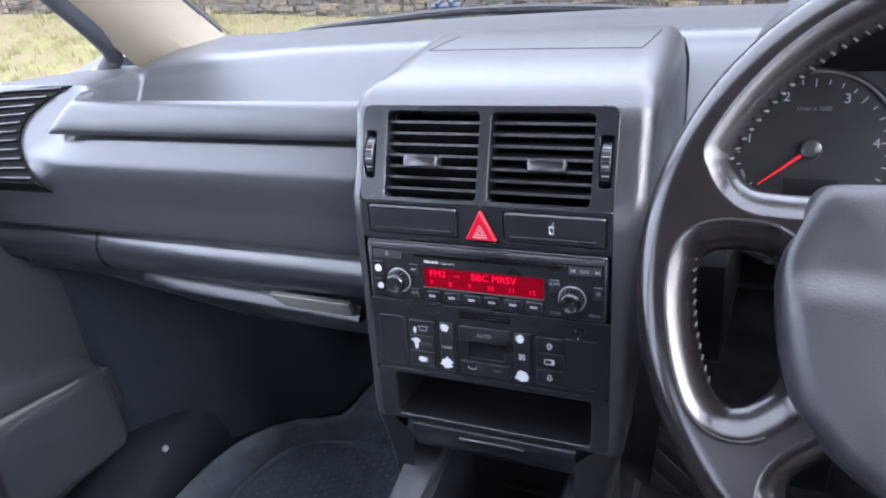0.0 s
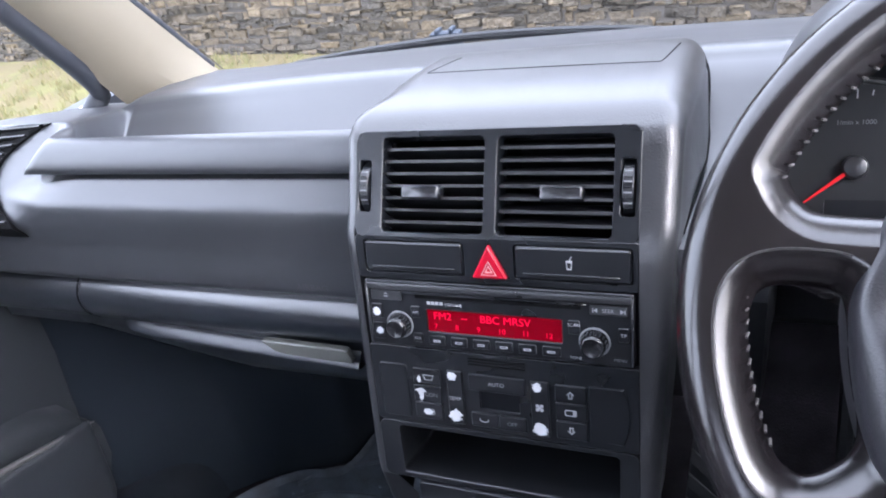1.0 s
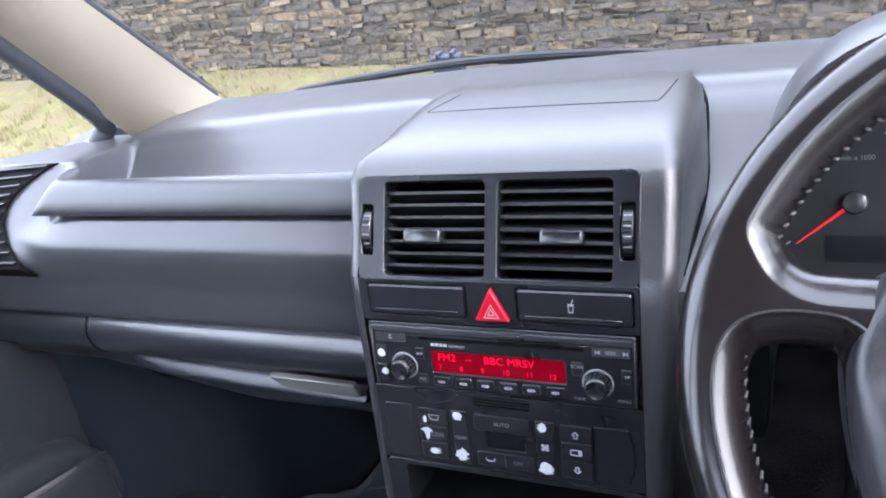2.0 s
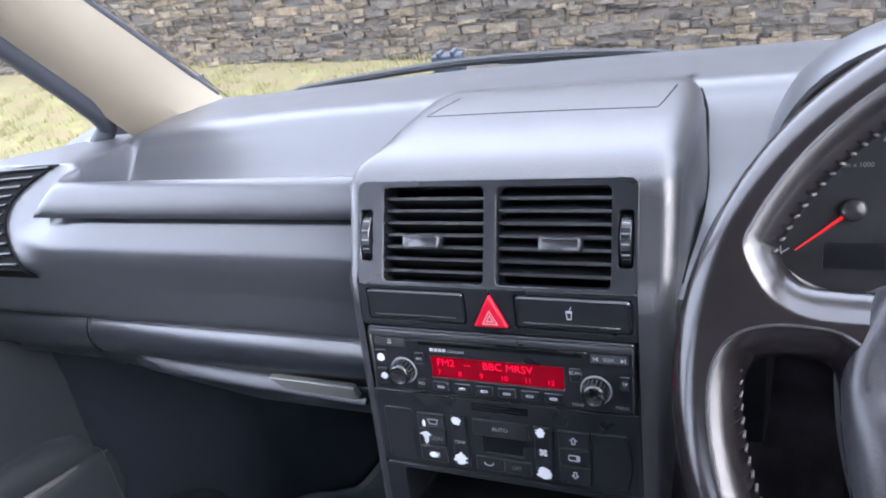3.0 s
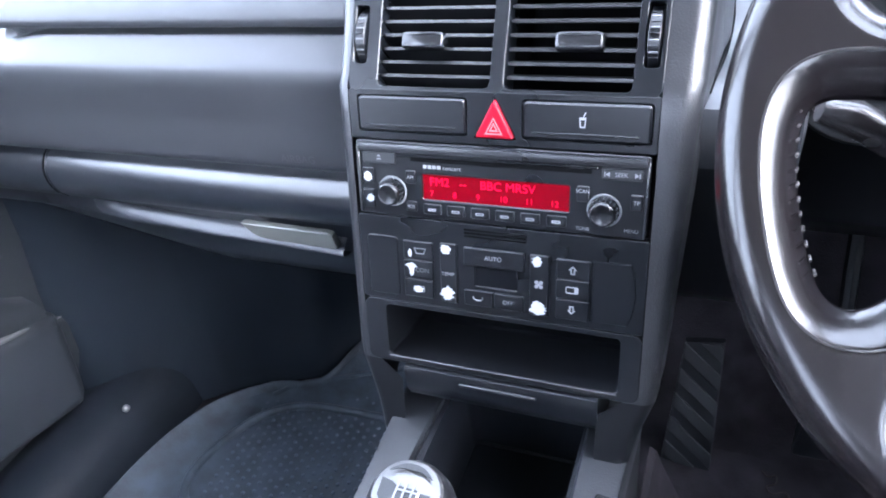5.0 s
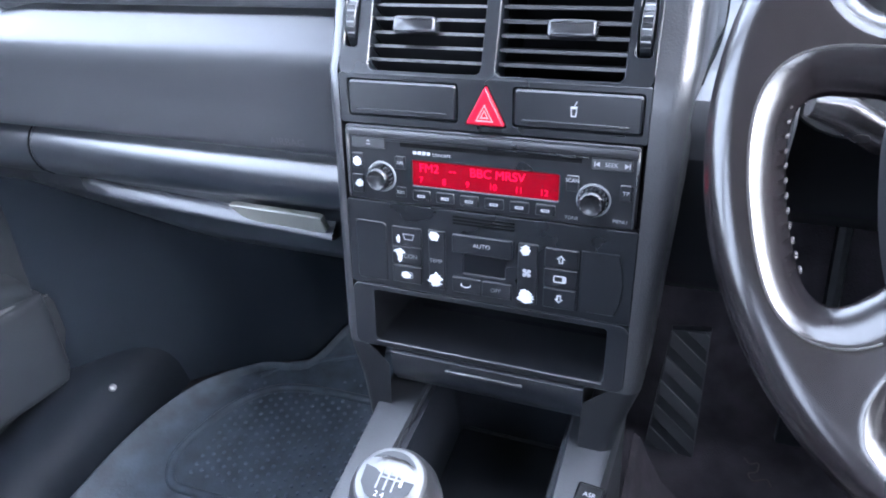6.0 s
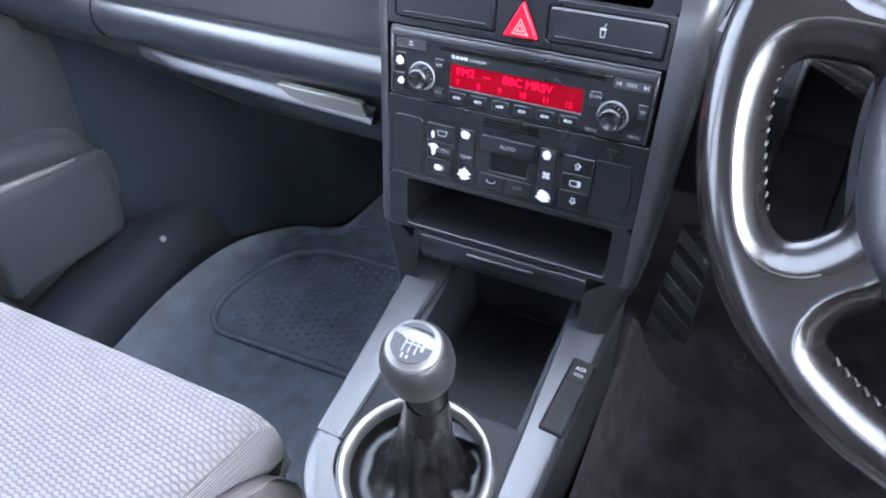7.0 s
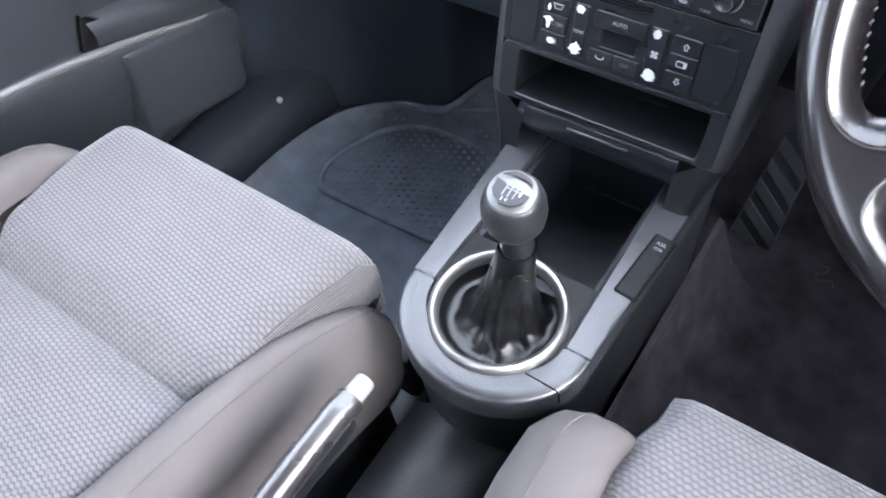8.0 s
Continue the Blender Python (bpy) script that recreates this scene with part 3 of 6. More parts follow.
# upper bezel with two air vents
vL, vR = (-0.0775, -0.0025, 0.0, 0.0655), (0.0065, 0.082, 0.0, 0.0650)
wheels_at = ((-0.0955, -0.0865), (0.0865, 0.0955))
part("vent_bezel", slab(rrect(-0.0985, 0.0985, -0.0035, 0.0705, 0.006), [rrect(*vL, 0.004), rrect(*vR, 0.004), rrect(*wheels_at[0], 0.014, 0.050, 0.002), rrect(*wheels_at[1], 0.014, 0.050, 0.002)], 0.001, 0.012, hole_depth=0.02), M_BEZEL, stack, "black satin bezel round the air vents", VENT)
for rect, tilt in ((vL, -18), (vR, 14)):
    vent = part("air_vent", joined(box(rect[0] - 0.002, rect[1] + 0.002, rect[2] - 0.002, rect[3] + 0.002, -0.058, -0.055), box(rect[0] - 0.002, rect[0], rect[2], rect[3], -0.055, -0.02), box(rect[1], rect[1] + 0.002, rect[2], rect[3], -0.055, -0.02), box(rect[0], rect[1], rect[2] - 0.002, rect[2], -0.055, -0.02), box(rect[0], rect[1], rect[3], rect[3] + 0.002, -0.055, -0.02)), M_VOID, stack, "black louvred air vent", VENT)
    for k in range(7):
        yy = rect[2] + 0.0075 + k * 0.0084
        s = spline([(-0.0010, 0.0), (-0.0013, -0.009), (-0.0009, -0.021), (0.0009, -0.021), (0.0013, -0.009), (0.0010, 0.0)], 2)
        bm = loft([[(x, p[0], p[1]) for p in s] for x in (rect[0] + 0.0005, rect[1] - 0.0005)], closed=True, cap=True)
        part("slat", bm, M_SLAT, vent, m=VENT @ pose(0, yy, -0.004, tilt * 0.9, 0, 0))
    cx = rect[0] + 0.028 if tilt < 0 else rect[0] + 0.041
    part("lever", joined(box(cx - 0.0115, cx + 0.0165, 0.0228, 0.0330, -0.006, 0.0050, 0.0022, 3), box(cx - 0.009, cx + 0.014, 0.0310, 0.0326, 0.002, 0.0058, 0.0006)), M_LEVER, vent, "grooved vent lever", VENT)
for x0, x1 in wheels_at:
    wheel = part("thumbwheel", lathe([(0.0, -0.0034), (0.019, -0.0034), (0.0195, -0.0028), (0.0195, 0.0028), (0.019, 0.0034), (0.0, 0.0034)], 40, pose((x0 + x1) / 2, 0.032, -0.0155, 0, 90, 0)), M_BUTTON, stack, "ribbed vent thumbwheel", VENT)
    for k in range(-4, 5):
        aa = radians(k * 10)
        part("rib", box((x0 + x1) / 2 - 0.0026, (x0 + x1) / 2 + 0.0026, -0.0005, 0.0005, 0.0190, 0.0200, 0.0002, 1), M_DIMPRINT if k in (-3, -1, 1, 3) else M_BUTTON, wheel, m=VENT @ Matrix.Translation((0, 0.032, -0.0155)) @ pose(0, 0, 0, math.degrees(aa), 0, 0))

# drawers and hazard switch
part("drawer_bezel", slab(rrect(-0.0985, 0.0985, 0.0035, 0.0365, 0.002), [rrect(-0.092, -0.0165, 0.0088, 0.0322, 0.002), rrect(0.0190, 0.0948, 0.0088, 0.0322, 0.002), [(0.0020, 0.0330), (-0.0115, 0.0080), (0.0150, 0.0080)]], 0.0, 0.008), M_BEZEL, stack, "", FACE)
for x0, x1 in ((-0.0912, -0.0173), (0.0198, 0.0940)):
    d = part("drawer", slab(rrect(x0, x1, 0.0095, 0.0315, 0.0022), [], 0.0012, 0.01, 0.0012), M_BUTTON, stack, "black push-open drawer front", FACE)
    part("grip_line", box(x0 + 0.005, x1 - 0.006, 0.0128, 0.0140, 0.0008, 0.0020, 0.0004, 1), M_BEZEL, d, m=FACE)
    if x0 > 0:
        part("cup_symbol", joined(slab([(0.0535, 0.0235), (0.0575, 0.0235), (0.0570, 0.0175), (0.0540, 0.0175)], [[(0.0541, 0.0221), (0.0569, 0.0221), (0.0565, 0.0181), (0.0545, 0.0181)]], 0.0016, 0.0004, 0.0), slab([(0.0555, 0.0237), (0.0561, 0.0237), (0.0575, 0.0265), (0.0568, 0.0265)], [], 0.0016, 0.0004, 0.0)), M_PAINT, d, "white printed drink symbol", FACE)


def tri(cx, cy, h, w):
    return [(cx, cy + h / 2), (cx - w / 2, cy - h / 2), (cx + w / 2, cy - h / 2)]


hz = part("hazard_switch", slab([(0.0020, 0.0318), (0.0009, 0.0306), (-0.0101, 0.0098), (-0.0097, 0.0086), (0.0134, 0.0086), (0.0138, 0.0098), (0.0031, 0.0306)], [], 0.0030, 0.01, 0.0012), M_RED, stack, "red triangular hazard warning switch", FACE)
part("hazard_mark", joined(slab(tri(0.0019, 0.0164, 0.0105, 0.0115), [tri(0.0019, 0.0162, 0.0085, 0.0090)], 0.0035, 0.0003, 0.0), slab(tri(0.0019, 0.0158, 0.0055, 0.0058), [tri(0.0019, 0.0156, 0.0033, 0.0033)], 0.0035, 0.0003, 0.0)), M_REDPALE, hz, "pale red printed triangles", FACE)

# ---- radio ----
radio = thing("car_radio", "black car radio with glowing red display and two knobs", "radio")
part("face_plate", slab(rrect(-0.0955, 0.0955, -0.0485, 0.0025, 0.002), [rrect(-0.0482, 0.0490, -0.0352, -0.0182, 0.001)], 0.0005, 0.006), M_BUTTON, radio, "", FACE)
part("top_rail", box(-0.093, 0.094, -0.0040, 0.0012, 0.0, 0.0026, 0.0008), M_RAIL, radio, "", FACE)
for x0, x1 in ((-0.0952, -0.0930), (0.0938, 0.0953)):
    part("side_rail", box(x0, x1, -0.0475, -0.0005, 0.0, 0.0020, 0.0005, 1), M_RAIL, radio, "", FACE)
part("disc_slot", joined(box(-0.056, 0.062, -0.0098, -0.0068, 0.0, 0.0009, 0.0002, 1)), M_VOID, radio, "black disc slot", FACE)
part("slot_lip", box(-0.066, 0.066, -0.0066, -0.0052, 0.0, 0.0018, 0.0004, 1), M_BEZEL, radio, "", FACE)
part("display", box(-0.0482, 0.0490, -0.0352, -0.0182, -0.004, -0.0008), M_LCD, radio, "glowing red display window", FACE)
lettering("FM2   --    BBC MRSV", -0.0435, -0.0232, 0.0080, FACE, M_LCDTXT, radio, -0.0004, "display_text", wide=1.0)
for txt, x in (("7", -0.0435), ("8", -0.0275), ("9", -0.0115), ("10", 0.004), ("11", 0.021), ("12", 0.037)):
    lettering(txt, x, -0.0312, 0.0056, FACE, M_LCDTXT, radio, -0.0004, "preset_digit")
brand = joined(*[box(-0.0470 + k * 0.0032, -0.0446 + k * 0.0032, -0.0140, -0.0118, 0.0003, 0.0009) for k in range(4)])
part("maker_mark", brand, M_PAINT, radio, "small white maker's mark", FACE)
lettering("concert", -0.0335, -0.0130, 0.0040, FACE, M_PAINT, radio, 0.0008)
for k in range(6):
    x = -0.0415 + k * 0.0166
    b = part("preset_button", box(x - 0.0062, x + 0.0062, -0.0450, -0.0378, 0.0, 0.0018, 0.0005, 1), M_BUTTON, radio, "", FACE)
    part("preset_mark", slab(rrect(x - 0.0027, x + 0.0027, -0.0425, -0.0408, 0.0004, 2), [rrect(x - 0.0020, x + 0.0020, -0.0420, -0.0413, 0.0002, 2)], 0.0022, 0.0003, 0.0), M_PAINT, b, "", FACE)
for cx, cy in ((-0.0695, -0.0308), (0.0705, -0.0315)):
    k = part("knob", lathe([(0.0104, 0.0), (0.0104, 0.0015), (0.0084, 0.0020), (0.0084, 0.003), (0.0079, 0.0085), (0.0074, 0.0104), (0.0064, 0.0112), (0.0052, 0.0108), (0.0, 0.0104)], 36, pose(cx, cy, 0.0)), M_NECK, radio, "round black radio knob", FACE)
    for q in range(18):
        part("ridge", box(0.0079, 0.0086, -0.0005, 0.0005, 0.003, 0.0084, 0.0002, 1), M_BUTTON, k, m=FACE @ Matrix.Translation((cx, cy, 0)) @ pose(0, 0, 0, 0, 0, q * 20))
    part("knob_ring", lathe([(0.0104, 0.0012), (0.0104, 0.0022), (0.0099, 0.0025), (0.0090, 0.0020)], 36, pose(cx, cy, 0.0)), M_DIMPRINT, k, "", FACE)
for x0, x1, y0, y1, txt, sz in ((-0.0905, -0.0665, -0.0125, -0.0050, "", 0), (0.0675, 0.0915, -0.0125, -0.0055, "SEEK", 0.0036), (-0.0920, -0.0830, -0.0270, -0.0160, "", 0), (-0.0925, -0.0835, -0.0440, -0.0310, "", 0), (-0.0600, -0.0525, -0.0250, -0.0160, "AM", 0.0033), (-0.0600, -0.0525, -0.0440, -0.0370, "RDS", 0.0029), (0.0535, 0.0610, -0.0275, -0.0175, "", 0), (0.0855, 0.0925, -0.0305, -0.0205, "TP", 0.0035)):
    b = part("radio_button", slab(rrect(x0, x1, y0, y1, 0.001), [], 0.0016, 0.003, 0.0005), M_RAIL if y1 > -0.006 else M_BUTTON, radio, "", FACE)
    if txt:
        lettering(txt, (x0 + x1) / 2, (y0 + y1) / 2, sz, FACE, M_PAINT, b, 0.0019, align="CENTER")
lettering("SCAN", 0.0530, -0.0205, 0.0033, FACE, M_PAINT, radio, 0.0020)
lettering("TONE", 0.0535, -0.0445, 0.0031, FACE, M_PAINT, radio, 0.0010)
lettering("MENU", 0.0825, -0.0435, 0.0031, FACE, M_PAINT, radio, 0.0010)
for sgn in (0.0712, 0.0885):
    k = 1 if sgn < 0.08 else -1
    part("seek_arrow", joined(slab([(sgn - 0.0010 * k, -0.0090), (sgn + 0.0014 * k, -0.0075), (sgn + 0.0014 * k, -0.0105)][::k], [], 0.0019, 0.0003, 0.0), box(sgn - 0.0017, sgn - 0.0012, -0.0105, -0.0075, 0.0016, 0.0019) if k > 0 else box(sgn + 0.0012, sgn + 0.0017, -0.0105, -0.0075, 0.0016, 0.0019)), M_PAINT, radio, "", FACE)
part("eject_mark", joined(slab([(-0.0800, -0.0078), (-0.0770, -0.0078), (-0.0785, -0.0064)], [], 0.0019, 0.0003, 0.0), box(-0.0800, -0.0770, -0.0098, -0.0091, 0.0016, 0.0019)), M_PAINT, radio, "", FACE)


def blob(cx, cy, w, h, seed, n=34):
    rnd = random.Random(seed)
    return [(cx + w / 2 * math.cos(2 * math.pi * i / n) * rnd.uniform(0.58, 1.15), cy + h / 2 * math.sin(2 * math.pi * i / n) * rnd.uniform(0.72, 1.1)) for i in range(n)]


for i, (cx, cy, w, h) in enumerate(((-0.0875, -0.0220, 0.0062, 0.0065), (-0.0865, -0.0370, 0.0065, 0.0055))):
    part("worn_patch", slab(blob(cx, cy, w, h, i), [], 0.0021, 0.0005, 0.0), M_WORN, radio, "bare white patch of worn button paint", FACE)

# ---- climate controls ----
hvac = thing("climate_control_panel", "black climate control panel with worn white buttons", "control panel")
part("panel", slab(rrect(-0.0985, 0.0985, -0.1132, -0.0495, 0.002), [rrect(-0.0130, 0.0160, -0.0935, -0.0795, 0.0008)], 0.0, 0.006), M_BEZEL, hvac, "", FACE)
part("display_window", box(-0.0130, 0.0160, -0.0935, -0.0795, -0.004, -0.001), M_LCDOFF, hvac, "dark unlit display", FACE)
for k in range(3):
    part("slot", box(-0.0200, 0.0220, -0.0541 - k * 0.0023, -0.0530 - k * 0.0023, -0.001, 0.0006), M_VOID, hvac, "", FACE)
part("blank_key", slab(rrect(-0.0925, -0.0690, -0.1085, -0.0640, 0.003), [], 0.0008, 0.003, 0.0006), M_BEZEL, hvac, "", FACE)
buttons = [(-0.0645, -0.0425, -0.0790, -0.0655), (-0.0648, -0.0428, -0.0935, -0.0795), (-0.0650, -0.0430, -0.1072, -0.0940), (-0.0375, -0.0255, -0.1082, -0.0648), (-0.0205, 0.0212, -0.0785, -0.0655), (-0.0205, 0.0, -0.1078, -0.0965), (0.0006, 0.0212, -0.1078, -0.0965), (0.0250, 0.0380, -0.1085, -0.0655), (0.0424, 0.0640, -0.0795, -0.0662), (0.0424, 0.0640, -0.0935, -0.0800), (0.0424, 0.0640, -0.1080, -0.0940)]
for x0, x1, y0, y1 in buttons:
    part("key", slab(rrect(x0, x1, y0, y1, 0.001), [], 0.0016, 0.004, 0.0005), M_BUTTON, hvac, "", FACE)
part("dial_cover", slab([(0.0655, -0.0655), (0.0885, -0.0650), (0.0915, -0.0760), (0.0925, -0.0870), (0.0910, -0.0990), (0.0880, -0.1075), (0.0655, -0.1075)], [], 0.0010, 0.003, 0.0006), M_BUTTON, hvac, "", FACE)
for i, (cx, cy, w, h) in enumerate(((-0.0330, -0.0690, 0.0080, 0.0070), (-0.0325, -0.1010, 0.0105, 0.0110), (0.0300, -0.0700, 0.0075, 0.0075), (0.0312, -0.1030, 0.0115, 0.0105), (-0.0595, -0.0745, 0.0028, 0.0065), (-0.0590, -0.0868, 0.0038, 0.0110), (-0.0590, -0.0835, 0.0085, 0.0040), (-0.0545, -0.1010, 0.0080, 0.0048))):
    part("worn_patch", slab(blob(cx, cy, w, h, 10 + i), [], 0.0021, 0.0005, 0.0), M_WORN, hvac, "bare white patch of worn button paint", FACE)
lettering("AUTO", 0.0004, -0.0718, 0.0043, FACE, M_PAINT, hvac, 0.0019, align="CENTER")
lettering("TEMP", -0.0320, -0.0868, 0.0039, FACE, M_PAINT, hvac, 0.0019, align="CENTER")
lettering("CON", -0.0560, -0.0865, 0.0045, FACE, M_DIMPRINT, hvac, 0.0019)
lettering("OFF", 0.0105, -0.1022, 0.0042, FACE, M_DIMPRINT, hvac, 0.0019, align="CENTER")


def arrow(cx, cy, s, up_):
    k = 1 if up_ else -1
    o = [(0, 1), (-1, 0), (-0.5, 0), (-0.5, -1), (0.5, -1), (0.5, 0), (1, 0)]
    return slab([(cx + s * x, cy + k * s * y) for x, y in o], [[(cx + 0.78 * s * x, cy + k * (0.76 * s * y - 0.02 * s)) for x, y in [(0, 0.8), (-0.62, 0.18), (-0.30, 0.18), (-0.30, -1.0), (0.30, -1.0), (0.30, 0.18), (0.62, 0.18)]]], 0.0019, 0.0003, 0.0)


part("arrow_mark", arrow(0.0530, -0.0730, 0.0028, True), M_PAINT, hvac, "", FACE)
part("arrow_mark", arrow(0.0530, -0.1010, 0.0028, False), M_PAINT, hvac, "", FACE)
part("car_mark", slab(rrect(0.0488, 0.0570, -0.0892, -0.0845, 0.001, 2), [rrect(0.0494, 0.0545, -0.0886, -0.0851, 0.0006, 2)], 0.0019, 0.0003, 0.0), M_PAINT, hvac, "", FACE)
part("screen_mark", slab([(-0.0565, -0.0700), (-0.0475, -0.0700), (-0.0490, -0.0745), (-0.0550, -0.0745)], [[(-0.0556, -0.0707), (-0.0484, -0.0707), (-0.0496, -0.0738), (-0.0544, -0.0738)]], 0.0019, 0.0003, 0.0), M_DIMPRINT, hvac, "", FACE)
part("screen_mark", slab(rrect(-0.0580, -0.0495, -0.1032, -0.0985, 0.001, 2), [rrect(-0.0573, -0.0502, -0.1026, -0.0991, 0.0006, 2)], 0.0019, 0.0003, 0.0), M_DIMPRINT, hvac, "", FACE)
fan = slab(disc(0.0312, -0.0858, 0.0009, 10), [], 0.0019, 0.0003, 0.0)
for q in range(4):
    a = radians(45 + 90 * q)
    fan = joined(fan, slab(disc(0.0312 + 0.0021 * math.cos(a), -0.0858 + 0.0021 * math.sin(a), 0.0013, 10), [], 0.0019, 0.0003, 0.0))
part("fan_mark", fan, M_PAINT, hvac, "", FACE)
part("recirculate_mark", tube([(-0.0105 + 0.0034 * math.cos(a), -0.1015 + 0.0017 * math.sin(a), 0.0019) for a in [radians(q) for q in range(150, 400, 20)]], 0.00035, 5), M_PAINT, hvac, "", FACE)

# ---- storage tray and ashtray ----
tray = part("storage_tray", slab(rrect(-0.0985, 0.0985, -0.1640, -0.1136, 0.006), [rrect(-0.0815, 0.0850, -0.1582, -0.1175, 0.003)], 0.0003, 0.006, 0.0004, hole_depth=0.002), M_BEZEL, stack, "black open storage tray", FACE)
part("tray_well", loft([[(x, y, zz) for x, y in rrect(-0.0815, 0.0850, -0.1582, -0.1175, 0.003)] for zz in (-0.001, -0.09)], closed=True, cap=False), M_BLACK, stack, "", FACE)
part("tray_back", box(-0.083, 0.0867, -0.1600, -0.1160, -0.092, -0.09), M_BLACK, stack, "", FACE)
part("ashtray", loft([[(x, *p) for p in [(-0.1650, -0.060), (-0.1650, 0.0), (-0.1662, 0.0022), (-0.1700, 0.0026), (-0.1780, 0.0016), (-0.1870, -0.0015), (-0.1940, -0.0070), (-0.1980, -0.0140), (-0.1990, -0.024), (-0.1990, -0.060)]] for x in (-0.0690, -0.0684, 0.0724, 0.0730)], cap=True), M_BUTTON, stack, "black pull-down ashtray flap", FACE)
# thin pale box paints the chamfer's catch-light, with some wear
part("tray_edge", box(-0.0810, 0.0845, -0.1594, -0.1584, 0.0004, 0.0014, 0.0003, 1), M_CATCHLIGHT, stack, "pale strip for catch-light and wear on the tray's lower edge", FACE)
part("ashtray_grip", box(-0.0260, 0.0310, -0.1735, -0.1712, 0.0010, 0.0044, 0.0006, 1), M_RAIL, stack, "", FACE)

# lid and seams on top of the stack
def on_top(y):
    for (y0, z0), (y1, z1) in zip(prof[len(low) + len(up) - 1:], prof[len(low) + len(up):]):
        if y0 <= y <= y1:
            return z0 + (z1 - z0) * (y - y0) / (y1 - y0)
    return prof[-1][1]


def seam_on_top(pts):
    return tube([(x, y, on_top(y) - 0.00005) for x, y in pts], 0.0005, 6)


part("lid_seam", seam_on_top([(x, 0.142 - 0.04 * x - 0.002 * (x / 0.1) ** 2) for x in np.linspace(-0.080, 0.100, 12)]), M_VOID, stack)
for line in ([(-0.080 + 0.012 * t, 0.1452 + 0.045 * t) for t in np.linspace(0, 1, 6)], [(0.100 + 0.008 * t ** 0.8, 0.138 + 0.050 * t) for t in np.linspace(0, 1, 10)]):
    part("lid_seam", seam_on_top(line), M_VOID, stack)

# ---- instrument cluster ----
cluster = thing("instrument_cluster", "black instrument cluster with chrome-ringed rev counter", "instrument cluster")
CL = plane_frame((0.30, 0.13, 0.562), 32)
part("dial_plate", slab(rrect(-0.1365, 0.1365, -0.065, 0.058, 0.05, 8), [], 0.0, 0.01), M_BLACK, cluster, "", CL)
lip = spline([(0.162, 0.545), (0.166, 0.60), (0.172, 0.645), (0.196, 0.682), (0.240, 0.702), (0.305, 0.710), (0.370, 0.702), (0.414, 0.682), (0.438, 0.645), (0.444, 0.60), (0.448, 0.545)], 4)
part("hood", loft([[(0.305 + (x - 0.305) * fx, y, 0.50 + (z - 0.50) * fz) for x, z in lip] for y, fx, fz in ((0.150, 0.93, 0.80), (0.110, 0.95, 0.92), (0.080, 0.97, 0.975), (0.072, 0.985, 0.995), (0.072, 1.0, 1.005), (0.082, 1.005, 1.01), (0.12, 0.985, 0.98), (0.17, 0.95, 0.88), (0.22, 0.91, 0.74), (0.27, 0.88, 0.56), (0.31, 0.88, 0.45))]), M_DASH, cluster, "dark grey cluster hood", angle=60)
for cx, R in ((-0.077, 0.058), (0.077, 0.058)):
    dial = part("dial", slab(disc(cx, 0, R - 0.002, 48), [], 0.0022, 0.003, 0.0), M_BLACK, cluster, "black round dial", CL)
    part("dial_ring", lathe([(R - 0.002, 0.001), (R - 0.0015, 0.005), (R, 0.006), (R + 0.002, 0.004), (R + 0.002, 0.0)], 56, pose(cx, 0, 0)), M_CHROME, dial, "chrome dial ring", CL)
    for k in range(25):
        a = radians(215 - k * 250 / 24)
        L = 0.006 if k % 4 == 0 else 0.0035
        part("tick", box(R - 0.006 - L, R - 0.006, -0.0004, 0.0004, 0.002, 0.0026), M_PAINT, dial, m=CL @ Matrix.Translation((cx, 0, 0)) @ pose(0, 0, 0, 0, 0, math.degrees(a)))
    part("needle_hub", lathe([(0.0078, 0.002), (0.0078, 0.007), (0.0068, 0.0092), (0.0045, 0.0102), (0.0, 0.0105)], 28, pose(cx, 0, 0)), M_NHUB, dial, "grey needle hub", CL)
    part("needle", loft([[(0, -0.0014, 0.006), (0, 0.0014, 0.006), (0, 0.0, 0.0075)], [(0.044, -0.0005, 0.005), (0.044, 0.0005, 0.005), (0.044, 0.0, 0.0055)]], closed=True, cap=True), M_NEEDLE, dial, "red needle", CL @ Matrix.Translation((cx, 0, 0)) @ pose(0, 0, 0, 0, 0, 219))
    for txt, k in (("1", 170), ("2", 116), ("3", 60), ("4", 7)):
        a = radians(k)
        lettering(txt, cx + (R - 0.0150) * math.cos(a), (R - 0.0150) * math.sin(a), 0.010, CL, M_PAINT, dial, 0.0026, align="CENTER")
    lettering("1/min x 1000", cx, 0.030, 0.0045, CL, M_DIMPRINT, dial, 0.0026, align="CENTER")
    part("odometer", box(cx - 0.017, cx + 0.020, -0.040, -0.022, 0.0015, 0.0028), M_LCDOFF, dial, "", CL)

# ---- steering wheel ----
wheel_at, wheel_tilt, RR, rr, rz_ = (0.2971, -0.0968, 0.6134), 38.8, 0.1523, 0.0146, 0.0161
SW = plane_frame(wheel_at, wheel_tilt)
steering = thing("steering_wheel", "worn glossy black leather four-spoke steering wheel", "steering wheel")


def ring_loop(pts, steps=5):
    n_ = len(pts)
    ext = [pts[-1]] + list(pts) + [pts[0], pts[1]]
    out = []
    for i in range(n_):
        a, b, c, d = (np.array(ext[(i + k) if i + k < len(ext) else i + k - n_]) for k in range(4))
        for t in np.arange(steps) / steps:
            out.append(tuple(0.5 * (2 * b + (c - a) * t + (2 * a - 5 * b + 4 * c - d) * t * t + (3 * b - a - 3 * c + d) * t**3)))
    return out


